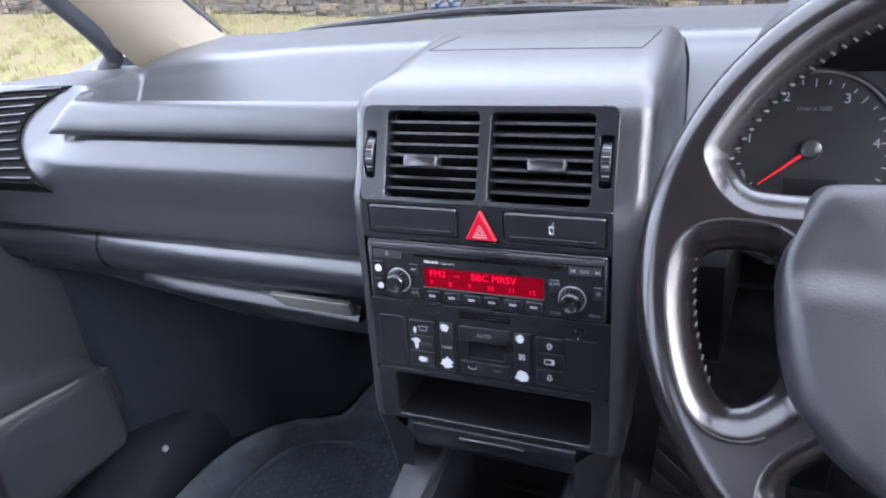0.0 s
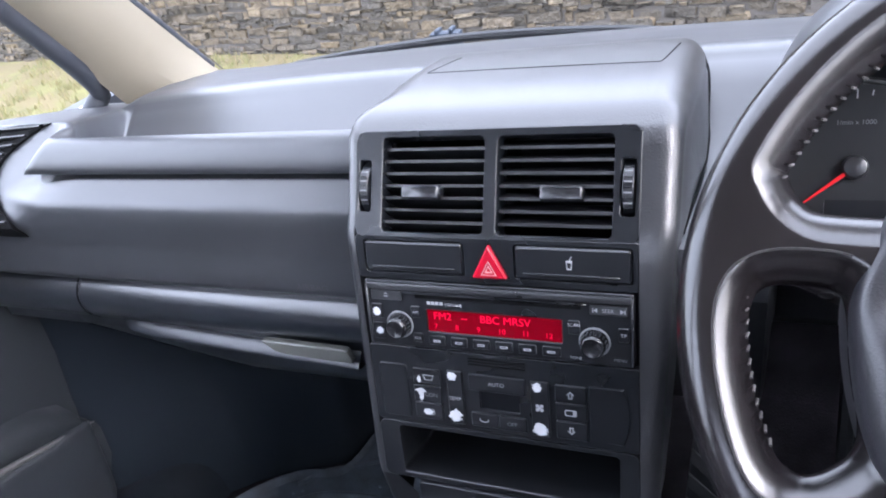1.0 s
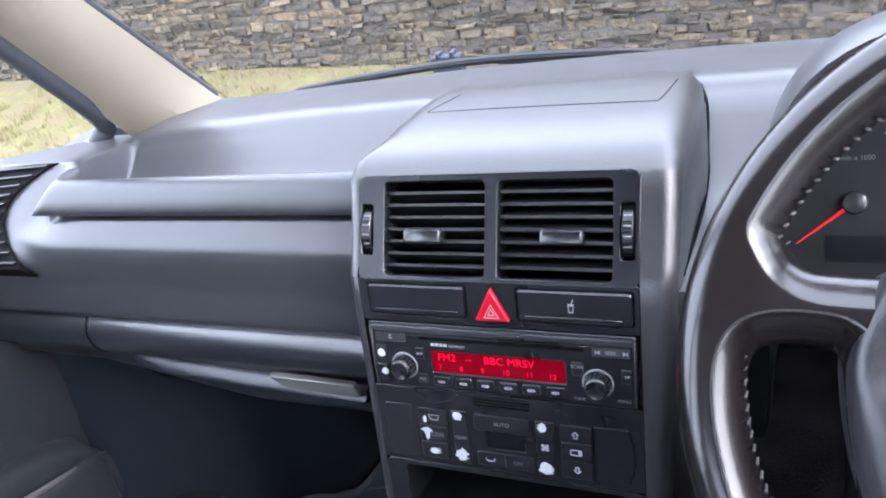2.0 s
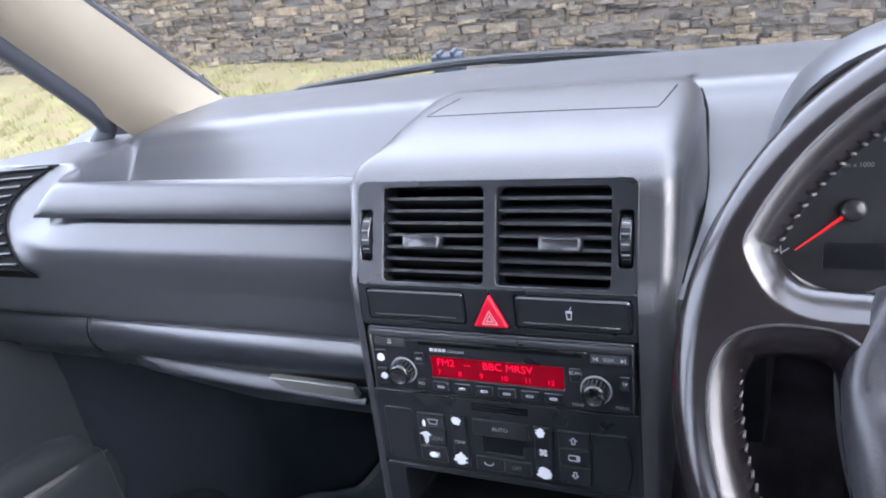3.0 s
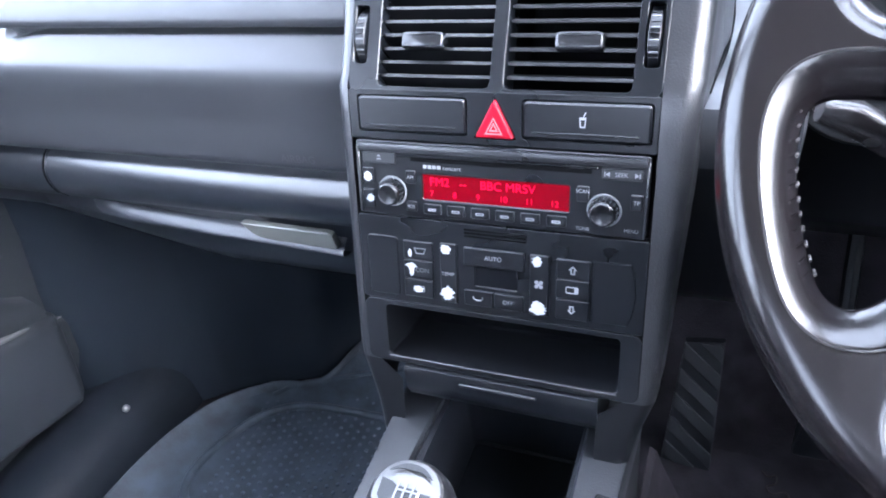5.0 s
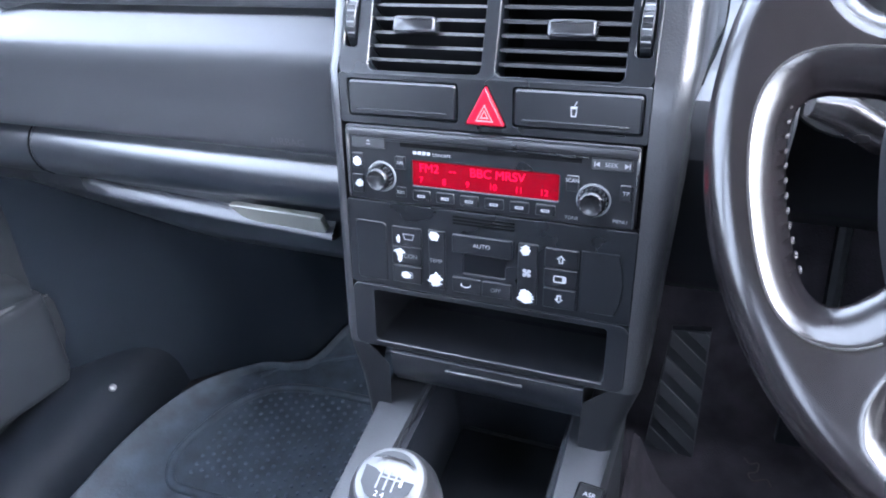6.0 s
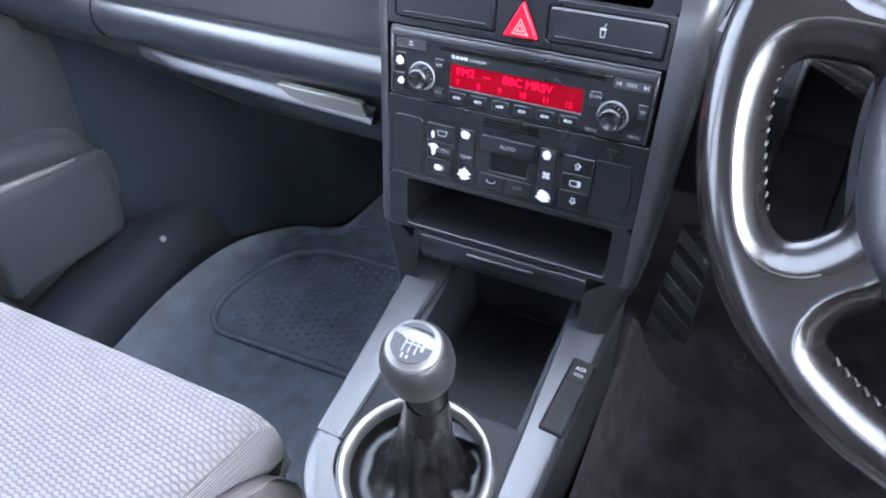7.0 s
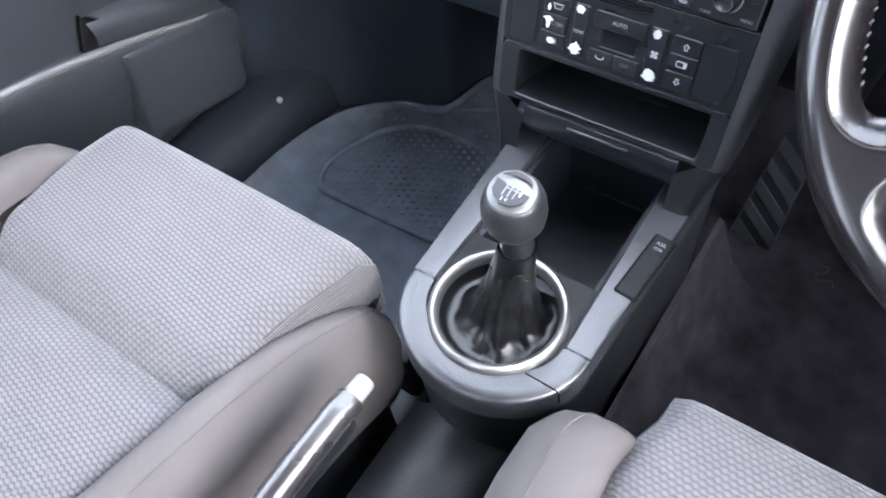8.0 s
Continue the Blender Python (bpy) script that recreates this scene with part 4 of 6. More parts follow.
def pillow(loop, levels):
    """A rounded slab: the outline drawn in step by step, closed at its front."""
    n_ = len(loop)
    area = sum(loop[i - 1][0] * loop[i][1] - loop[i][0] * loop[i - 1][1] for i in range(n_))
    sg = 1 if area > 0 else -1
    norms = []
    for i in range(n_):
        d = Vector(loop[(i + 1) % n_]) - Vector(loop[i - 1])
        d.normalize()
        norms.append(Vector((-d.y, d.x)) * sg)
    bm = bmesh.new()
    rows = [[bm.verts.new((p[0] + nn.x * off, p[1] + nn.y * off, zz)) for p, nn in zip(loop, norms)] for off, zz in levels]
    for a, b in zip(rows, rows[1:]):
        for i in range(n_):
            j = (i + 1) % n_
            bm.faces.new((a[i], a[j], b[j], b[i]))
    edges = [bm.edges.get((rows[-1][i], rows[-1][(i + 1) % n_])) for i in range(n_)]
    bmesh.ops.triangle_fill(bm, edges=edges, use_beauty=True, use_dissolve=False, normal=(0, 0, 1))
    return bm


# openings of the wheel: one above the hub, one each side, one below
r_in = RR - rr
side_hole = [(-0.1275, 0.0112), (-0.1150, 0.0116), (-0.1060, 0.0100), (-0.1020, 0.0030), (-0.0998, -0.0220), (-0.0965, -0.0430), (-0.0985, -0.0535), (-0.1050, -0.0603), (-0.1120, -0.0645), (-0.1195, -0.0640), (-0.1258, -0.0575), (-0.1318, -0.0412), (-0.1362, -0.0205), (-0.1372, -0.0030), (-0.1345, 0.0075)]
side_loop = ring_loop(side_hole, 6)
a_top, a_low = math.radians(155), math.radians(231.5)
half_up = [(0.0, 0.040), (-0.085, 0.0412), (-0.1, 0.0415), (-0.112, 0.0428), (-0.1185, 0.0470), (-0.1222, 0.0525)]
half_low = [(0.0, -0.078), (-0.062, -0.0800), (-0.0764, -0.0863), (-0.0852, -0.0930), (-0.0888, -0.1000), (-0.0885, -0.1048)]
arc_up = [(r_in * math.cos(q), r_in * math.sin(q)) for q in np.linspace(a_top, math.pi / 2, 40)]
arc_low = [(r_in * math.cos(q), r_in * math.sin(q)) for q in np.linspace(a_low, 1.5 * math.pi, 40)]


def mirrored(half):
    """A closed outline from its half at -x, whose two ends lie on the middle line."""
    return list(half) + [(-x, y) for x, y in reversed(half) if x < -1e-6]


up_loop = mirrored([(p[0], p[1]) for p in spline([(*q, 0.0) for q in half_up], 5)] + arc_up)
low_loop = mirrored([(p[0], p[1]) for p in spline([(*q, 0.0) for q in half_low], 5)] + arc_low)


def outside_of(loop, X, Y):
    """Distance from the outline, positive outside it."""
    best = np.full(X.shape, 9.0)
    inside = np.zeros(X.shape, bool)
    for (x0, y0), (x1, y1) in zip(loop, loop[1:] + loop[:1]):
        dx, dy = x1 - x0, y1 - y0
        t = np.clip(((X - x0) * dx + (Y - y0) * dy) / (dx * dx + dy * dy + 1e-15), 0, 1)
        best = np.minimum(best, np.hypot(X - x0 - t * dx, Y - y0 - t * dy))
        cross_ = (y0 > Y) != (y1 > Y)
        inside ^= cross_ & (X < x0 + (Y - y0) * dx / (dy if abs(dy) > 1e-15 else 1e-15))
    return np.where(inside, -best, best)


loop_r = [(-x, y) for x, y in side_loop]


def leather_height(X, Y):
    """Half thickness of the leather over the wheel's plane, as a share: round outside, flatter round the openings; negative in the open."""
    d_out = (RR + rr - np.hypot(X, Y)) / rr
    d_in = np.full(X.shape, 9.0)
    for loop in (up_loop, low_loop, side_loop, loop_r):
        d_in = np.minimum(d_in, outside_of(loop, X, Y) / rr)
    g_out = (1 - np.clip(1 - d_out, 0, 1) ** 2.5) ** (2 / 2.5)
    g_in = (1 - np.clip(1 - d_in, 0, 1) ** 1.36) ** (2 / 1.36)
    d = np.minimum(d_out, d_in)
    return np.where(d > 0, np.minimum(g_out, g_in), 2 * d)


def wheel_skin(cell=0.002):
    """The rim and its spokes as one rounded skin: points, normals and faces, by cells that the surface cuts."""
    xs = np.arange(-0.176, 0.1761, cell)
    zs = np.arange(-0.020, 0.0201, cell)
    X, Y = np.meshgrid(xs, xs, indexing="ij")
    core = leather_height(X, Y)
    F = core[:, :, None] - (zs / rz_)[None, None, :] ** 2
    pos = F > 0
    nx, ny, nz = F.shape
    c = np.zeros((nx - 1, ny - 1, nz - 1), int)
    for i, j, k in itertools.product((0, 1), repeat=3):
        c += pos[i:nx - 1 + i, j:ny - 1 + j, k:nz - 1 + k]
    cut = (c > 0) & (c < 8)
    ids = np.full(cut.shape, -1)
    where = np.argwhere(cut)
    ids[cut] = np.arange(len(where))
    acc, cnt = np.zeros((len(where), 3)), np.zeros(len(where))
    corners = list(itertools.product((0, 1), repeat=3))
    for p in corners:
        for ax in range(3):
            if p[ax]:
                continue
            q = list(p)
            q[ax] = 1
            fp = F[where[:, 0] + p[0], where[:, 1] + p[1], where[:, 2] + p[2]]
            fq = F[where[:, 0] + q[0], where[:, 1] + q[1], where[:, 2] + q[2]]
            hit = (fp > 0) != (fq > 0)
            t = np.where(hit, fp / np.where(hit, fp - fq, 1), 0)
            pt = where + np.array(p, float)
            pt[:, ax] += t
            acc[hit] += pt[hit]
            cnt[hit] += 1
    V = acc / cnt[:, None] * cell + [xs[0], xs[0], zs[0]]

    def field(P):
        return leather_height(P[:, 0], P[:, 1]) - (P[:, 2] / rz_) ** 2

    def slope(P, h=0.0004):
        out = np.zeros_like(P)
        for k in range(2):
            d = np.eye(3)[k] * h
            out[:, k] = (field(P + d) - field(P - d)) / (2 * h)
        out[:, 2] = -2 * P[:, 2] / rz_**2
        return out

    for step_ in range(2):
        g = slope(V)
        V -= np.clip(field(V) / np.maximum((g * g).sum(1), 1.0), -1e-5, 1e-5)[:, None] * g
    N = -slope(V, 0.0012)
    N /= np.maximum(np.linalg.norm(N, axis=1), 1e-9)[:, None]
    faces = []
    for ax in range(3):
        u_, v_ = [(1, 2), (2, 0), (0, 1)][ax]
        lo, hi = [slice(None)] * 3, [slice(None)] * 3
        lo[ax], hi[ax] = slice(0, -1), slice(1, None)
        change = pos[tuple(lo)] != pos[tuple(hi)]
        for e in np.argwhere(change):
            if e[u_] == 0 or e[v_] == 0 or e[u_] >= F.shape[u_] - 1 or e[v_] >= F.shape[v_] - 1:
                continue
            ring = []
            for du, dv in ((-1, -1), (0, -1), (0, 0), (-1, 0)):
                w_ = e.copy()
                w_[u_] += du
                w_[v_] += dv
                ring.append(int(ids[tuple(w_)]))
            faces.append(ring if pos[tuple(e)] else ring[::-1])
    return V, N, faces


skin_v, skin_n, skin_f = wheel_skin()
sw_turn = SW.to_3x3()
skin_mid = skin_v[np.array(skin_f)].mean(1).tolist()


def wheel_piece(name, label, chosen):
    """The faces of the wheel's skin whose middle passes the test."""
    number, verts, norms, fs = {}, [], [], []
    for f, mid_ in zip(skin_f, skin_mid):
        if not chosen(mid_[0], mid_[1]):
            continue
        for i in f:
            if i not in number:
                number[i] = len(verts)
                verts.append(SW @ Vector(skin_v[i]))
                norms.append(sw_turn @ Vector(skin_n[i]))
        fs.append([number[i] for i in f])
    me = bpy.data.meshes.new(name)
    me.from_pydata([tuple(v) for v in verts], [], fs)
    for p in me.polygons:
        p.use_smooth = True
    me.normals_split_custom_set_from_vertices([tuple(n) for n in norms])
    me.materials.append(M_LEATHER)
    ob = new(name, me)
    ob.parent = steering
    ob["label"] = label
    return ob


wheel_piece("rim", "shiny worn leather rim", lambda x, y: math.hypot(x, y) > r_in)
for sg in (-1, 1):
    for upper in (True, False):
        wheel_piece("spoke", "leather-wrapped spoke", lambda x, y: math.hypot(x, y) <= r_in and x * sg > 0 and (y > -0.02) == upper)


def on_skin(x, y, lift=0.0):
    return rz_ * math.sqrt(max(0.0, float(leather_height(np.array([x]), np.array([y]))[0]))) + lift


def offset_loop(loop, by):
    n_ = len(loop)
    out = []
    for i in range(n_):
        d = Vector(loop[(i + 1) % n_]) - Vector(loop[i - 1])
        d.normalize()
        nn = Vector((d.y, -d.x))
        if outside_of(loop, np.array([loop[i][0] + nn.x * 0.002]), np.array([loop[i][1] + nn.y * 0.002]))[0] < 0:
            nn = -nn
        out.append((loop[i][0] + nn.x * by, loop[i][1] + nn.y * by))
    return out


# worn seam round each side opening, dark thread in the lower wrap
for loop in (side_loop, loop_r):
    ring = offset_loop(loop, 0.0142)
    sgx = 1 if ring[0][0] > 0 else -1
    k0 = max(range(len(ring)), key=lambda i: -sgx * ring[i][0])
    line = [p for p in ring[k0:] + ring[:k0] if sgx * p[0] > 0.0995]
    line = [(x, y, on_skin(x, y, 0.0001)) for x, y in line]
    part("seam", tube(line, 0.0005, 6), M_SEAM, steering, "worn pale leather seam", SW)
half_pad = [(0.0, 0.0475), (-0.04, 0.0470), (-0.070, 0.0460), (-0.083, 0.0450), (-0.0885, 0.0415), (-0.0935, 0.0312), (-0.0985, 0.0180), (-0.1008, 0.0060), (-0.1008, -0.0050), (-0.0995, -0.0220), (-0.0958, -0.0430), (-0.0900, -0.0610), (-0.0805, -0.0725), (-0.0690, -0.0840), (-0.045, -0.0980), (0.0, -0.1050)]
pad_loop = ring_loop(mirrored(half_pad), 3)


def pad_skin():
    """The airbag cover: a rounded rim, an upper ledge, and a fuller face below a shallow trough."""
    n_ = len(pad_loop)
    rows = []
    for f, zz in ((0.985, -0.040), (0.995, -0.020), (1.0, 0.004), (0.998, 0.010), (0.988, 0.0145), (0.97, 0.0172), (0.93, 0.0192), (0.87, 0.0205), (0.78, 0.0215), (0.66, 0.0222), (0.52, 0.0228), (0.36, 0.0232), (0.18, 0.0235), (0.02, 0.0236)):
        row = []
        for x, y in pad_loop:
            px, py = x * f, -0.025 + (y + 0.025) * f
            top_ = ease((f - 1.02) / -0.10) if f < 1.02 else 0.0
            z_ = zz + top_ * (0.006 * ease((0.006 - py) / 0.022) - 0.0036 * ease((0.97 - f) / 0.12) * math.exp(-((py - 0.010) / 0.010) ** 2))
            row.append((px, py, z_))
        rows.append(row)
    return loft(rows, closed=True)


part("airbag_cover", pad_skin(), M_PAD, steering, "dark grey airbag cover", SW, 75)
stitch = joined(*[tube([((RR - rr * 0.985) * math.cos(q), (RR - rr * 0.985) * math.sin(q), 0.0015), ((RR - rr * 0.93) * math.cos(q + 0.014), (RR - rr * 0.93) * math.sin(q + 0.014), 0.0062)], 0.00062, 5) for q in [radians(k) for k in list(np.arange(177, 204, 2.3)) + list(np.arange(233, 262, 2.3)) + list(np.arange(100, 156, 2.3))]])
tagged(part("stitching", stitch, M_STITCH, steering, "grey stitching along the inner rim", SW), kind="stuff")
part("column", lathe([(0.045, -0.03), (0.050, -0.06), (0.055, -0.18)], 28), M_BLACK, steering, "black column shroud", SW)

stalk = thing("control_stalk", "dark grey control stalk behind the steering wheel", "stalk")
part("stalk_arm", tube([(0.172, -0.030, 0.590), (0.186, -0.028, 0.586), (0.205, -0.024, 0.573), (0.26, -0.010, 0.545), (0.30, 0.0, 0.54)], [0.006, 0.0085, 0.0085, 0.007, 0.007], 14), M_GRIP, stalk)

# ---- centre console ----
console = thing("centre_console", "dark plastic centre console with grey painted trim", "centre console")
CX, CZ = 0.005, 0.331


def u_outline(w, y_end, y_front, front_w, n=44):
    """A U open to the front: from its front at +x round the rear to its front at -x."""
    pts = [(front_w, y_front), ((front_w + w) / 2 + 0.001, (y_front - 0.215) / 2)]
    for k in range(n + 1):
        a = radians(-180 * k / n)
        pts.append((w * math.cos(a), -0.215 - (-0.215 - y_end) * abs(math.sin(a))))
    pts += [(-((front_w + w) / 2 + 0.001), (y_front - 0.215) / 2), (-front_w, y_front)]
    return [(CX + x, y) for x, y in pts]


outer = u_outline(0.083, -0.287, -0.02, 0.092)
inner = u_outline(0.060, -0.262, -0.02, 0.058)
# trim pieces: two arms and a rear arc, split at the ring's middle
n = len(outer)
part("trim_arc", loft([[(x, y, CZ - 0.030) for x, y in outer[2:-2]], [(x, y, CZ - 0.010) for x, y in outer[2:-2]], [(CX + (x - CX) * 0.999, y + 0.0001, CZ - 0.0036) for x, y in outer[2:-2]], [(CX + (x - CX) * 0.990, y + 0.0008, CZ - 0.0014) for x, y in outer[2:-2]], [(CX + (x - CX) * 0.970, y + 0.0026, CZ) for x, y in outer[2:-2]], [(CX + (x - CX) * 0.88, y + 0.0085, CZ + 0.0010) for x, y in outer[2:-2]], [(x, y, CZ + 0.001) for x, y in inner[2:-2]]]), M_TRIM, console, "grey painted trim round the gear lever")
for sgn in (1, -1):
    rows = []
    for t in (0, 0.2, 0.4, 0.6, 0.75, 0.85, 0.88, 0.91, 0.94, 0.97, 1.0):
        y = -0.2128 + t * 0.2343
        xo = CX + sgn * (0.083 + 0.010 * t)
        xi = CX + sgn * (0.060 - 0.004 * t)
        z = CZ + 0.002 + 0.010 * ease((t - 0.88) / 0.14)
        rows.append([(xo, y, z - 0.03), (xo, y, z - 0.004), (xo - sgn * 0.0012, y, z - 0.001), (xo - sgn * 0.004, y, z), (xi + sgn * 0.002, y, z), (xi, y, z - 0.002), (xi, y, z - 0.02)])
    part("trim_arm", loft(rows, cap=False), M_TRIM, console, "grey painted trim arm")
part("trim_joint", tube([(CX + x, -0.247, CZ + h) for x, h in ((0.046, 0.0009), (0.066, 0.0007), (0.0722, -0.0004), (0.0744, -0.004), (0.0748, -0.018))], 0.0008, 6), M_VOID, console)
# body skirt below the trim
skirt = [(x, y) for x, y in u_outline(0.081, -0.285, 0.03, 0.091)]
part("skirt", loft([[(CX + (x - CX) * f, -0.1 + (y + 0.1) * f, z) for x, y in skirt] for z, f in ((0.02, 1.0), (0.12, 0.97), (0.20, 0.97), (0.27, 0.98), (0.322, 1.0))]), M_BLACK, console, "black plastic console sides")
part("plateau", slab([(CX - 0.066, -0.155), (CX - 0.066, -0.240), (CX - 0.03, -0.272), (CX + 0.03, -0.272), (CX + 0.066, -0.240), (CX + 0.066, -0.155)], [disc(CX, -0.211, 0.0490, 36)], CZ - 0.001, 0.03), M_SWITCH, console)
part("storage_well", loft([[(CX + x, y, CZ - 0.004) for x, y in rrect(-0.064, 0.065, -0.176, 0.014, 0.008)]] + [[(CX + x, y, zz) for x, y in rrect(-0.053, 0.054, -0.165, 0.012, 0.008)] for zz in (CZ - 0.006, 0.24, 0.2315)] + [[(CX + x, y, 0.2312) for x, y in rrect(-0.050, 0.051, -0.162, 0.009, 0.006)], [(CX + x, y, 0.2312) for x, y in rrect(-0.001, 0.001, -0.08, -0.078, 0.0004)]], closed=True), M_WELL, console, "deep black storage well")
part("well_back", box(CX - 0.075, CX + 0.075, 0.013, 0.020, 0.22, 0.372), M_WELL, console, "black wall under the ashtray")
part("well_rim", joined(box(CX - 0.0525, CX + 0.0535, 0.0095, 0.0125, 0.2315, 0.2345, 0.001, 1)), M_BUTTON, console)
SWP = Matrix.Translation((0.0830, -0.150, CZ)) @ pose(0, 0, 0, 0, 0, -4.5)
part("switch_plate", slab(rrect(-0.0082, 0.0082, 0.0008, 0.0655, 0.0012), [], 0.0040, 0.004, 0.0006), M_SWITCH, console, "black switch strip", SWP)
part("switch_split", box(-0.0078, 0.0078, 0.0462, 0.0468, 0.0036, 0.0042), M_VOID, console, "", SWP)
lettering("ASR", 0.0, 0.0575, 0.0048, SWP, M_PAINT, console, 0.0046, align="CENTER")
part("switch_mark", joined(slab(rrect(-0.0036, 0.0036, 0.0512, 0.0534, 0.0008, 2), [rrect(-0.0030, 0.0030, 0.0517, 0.0529, 0.0004, 2)], 0.0044, 0.0004, 0.0)), M_DIMPRINT, console, "small printed switch symbol", SWP)
part("switch_edge", slab(rrect(-0.0094, 0.0094, -0.0004, 0.0667, 0.002), [rrect(-0.0082, 0.0082, 0.0008, 0.0655, 0.0012)], 0.0034, 0.003, 0.0003), M_VOID, console, "", SWP)
part("tunnel", loft([[(-0.075, y, 0.02), (-0.07, y, 0.14), (-0.058, y, 0.19), (-0.035, y, 0.212), (0.0, y, 0.218), (0.040, y, 0.212), (0.064, y, 0.19), (0.076, y, 0.14), (0.080, y, 0.02)] for y in (-0.9, -0.5, -0.4, -0.33, -0.27)]), M_TUNNEL, console, "dark plastic tunnel cover behind the gear lever")

# ---- gear lever ----
gear = thing("gear_lever", "grey gear knob on a black leather gaiter with chrome ring", "gear lever")
part("chrome_ring", lathe([(0.0482, -0.008), (0.0483, 0.001), (0.0492, 0.0042), (0.0510, 0.0066), (0.0532, 0.0072), (0.0552, 0.0058), (0.0570, 0.0024), (0.0574, -0.004)], 72, pose(CX, -0.211, CZ)), M_CHROME, gear, "polished chrome ring")
rows = []
for k in range(27):
    t = k / 26
    r0 = float(np.interp(t, [0, 0.08, 0.18, 0.32, 0.5, 0.7, 0.86, 1.0], [0.0480, 0.0455, 0.0385, 0.0285, 0.0215, 0.0180, 0.0160, 0.0142]))
    z = float(np.interp(t, [0, 0.08, 0.18, 0.32, 0.5, 1.0], [CZ - 0.004, CZ - 0.014, CZ - 0.016, CZ - 0.008, CZ + 0.012, CZ + 0.068]))
    row = []
    for j in range(72):
        a = 2 * math.pi * j / 72
        env = math.sin(math.pi * max(0.0, min(1, (t - 0.10) * 1.25))) ** 0.8
        crease = 1 - 2 * abs(((a * 4 / (2 * math.pi) + 0.35 * t + 0.12) % 1) - 0.5)
        fold = env * (0.30 * (crease ** 2 - 0.33) * (1 - t) + 0.12 * math.sin(a * 9 + 2.5 * math.sin(3 * t + a)) * (1 - 0.7 * t) + 0.035 * math.sin(26 * t + 2 * math.sin(a * 2)) * (0.25 < t))
        row.append((CX + 0.006 * t + r0 * (1 + fold) * math.cos(a), -0.211 + 0.0205 * t + r0 * (1 + fold) * math.sin(a), z + 0.004 * env * noise.noise((math.cos(a) * 2, math.sin(a) * 2, t * 5))))
    rows.append(row)
part("gaiter", loft(rows, closed=True), M_BOOT, gear, "creased black leather gaiter", angle=80)
KN = Matrix.Translation((0.0135, -0.196, 0.4455)) @ pose(0, 0, 0, 6, 2, 0) @ Matrix.Diagonal((0.85, 0.85, 0.95, 1))
part("neck", lathe([(0.0140, -0.090), (0.0145, -0.066), (0.0145, -0.050), (0.0156, -0.036), (0.0140, -0.027), (0.0165, -0.017)], 36, KN), M_NECK, gear, "dark rubber neck")
part("neck_ring", lathe([(0.0142, -0.0665), (0.0158, -0.0655), (0.0158, -0.0610), (0.0142, -0.0600)], 36, KN), M_DULL, gear, "thin silver ring")
part("knob", lathe([(0.0150, -0.0190), (0.0205, -0.0145), (0.0248, -0.0060), (0.0265, 0.0040), (0.0258, 0.014), (0.0235, 0.0215), (0.0205, 0.0255), (0.0195, 0.0262)], 44, KN), M_KNOB, gear, "round grey gear knob")
cap = part("cap", lathe([(0.0205, 0.0255), (0.0195, 0.0275), (0.0185, 0.0282), (0.0, 0.0300)], 44, KN), M_CAP, gear, "silver gear pattern cap")
fan_ = [(-0.0150, 0.0040), (-0.0085, 0.0030), (-0.0060, 0.0015), (0.0, 0.0010), (0.0060, 0.0015), (0.0085, 0.0), (0.0150, 0.0), (0.0140, -0.0065), (0.0095, -0.0120), (0.0035, -0.0150), (-0.0035, -0.0150), (-0.0095, -0.0120), (-0.0140, -0.0065)]
part("pattern_field", slab(fan_, [], 0.0304, 0.0006, 0.0), M_BLACK, cap, "black gear pattern field", KN)
part("pattern_field", slab([(0.0158 * math.cos(radians(q)), 0.0158 * math.sin(radians(q))) for q in range(35, 150, 10)] + [(-0.006, 0.0118), (0.006, 0.0118)], [], 0.0304, 0.0006, 0.0), M_BLACK, cap, "", KN)
for x in (-0.0045, 0.0, 0.0045):
    part("pattern_line", box(x - 0.0005, x + 0.0005, -0.0080, 0.0036, 0.0304, 0.0309), M_DULL, cap, "", KN)
part("pattern_line", box(-0.0045, 0.0090, -0.0014, -0.0004, 0.0304, 0.0309), M_DULL, cap, "", KN)
part("pattern_line", box(0.0076, 0.0090, -0.0040, 0.0, 0.0304, 0.0309), M_CHROME, cap, "", KN)
lettering("2 4", -0.001, -0.0112, 0.0045, KN, M_PAINT, cap, 0.0311, align="CENTER")

# ---- handbrake ----
brake = thing("handbrake", "dark grey handbrake lever with pale release button", "handbrake")
hb = [(-0.040, -0.338, 0.352), (-0.041, -0.36, 0.353), (-0.042, -0.43, 0.350), (-0.043, -0.52, 0.335), (-0.044, -0.60, 0.29), (-0.044, -0.64, 0.2)]
part("grip", tube(spline(hb, 5), [0.0108] * 3 + [0.0114] * 23, 20), M_GRIP, brake, "shiny dark grip")
part("button", tube([(-0.0400, -0.344, 0.352), (-0.0398, -0.3275, 0.3515), (-0.0397, -0.3215, 0.3514), (-0.0397, -0.3200, 0.3513), (-0.0397, -0.3196, 0.3513)], [0.0082, 0.0082, 0.0080, 0.0070, 0.0040], 20), M_CREAM, brake, "pale push button")
part("collar", tube([(-0.0403, -0.346, 0.352), (-0.0400, -0.339, 0.352), (-0.0399, -0.3365, 0.352), (-0.0399, -0.3372, 0.352)], [0.0115, 0.0113, 0.0103, 0.0085], 20), M_GRIP, brake)
part("underside", box(-0.049, -0.033, -0.50, -0.345, 0.322, 0.340, 0.004), M_BLACK, brake, "black lower grip shell")


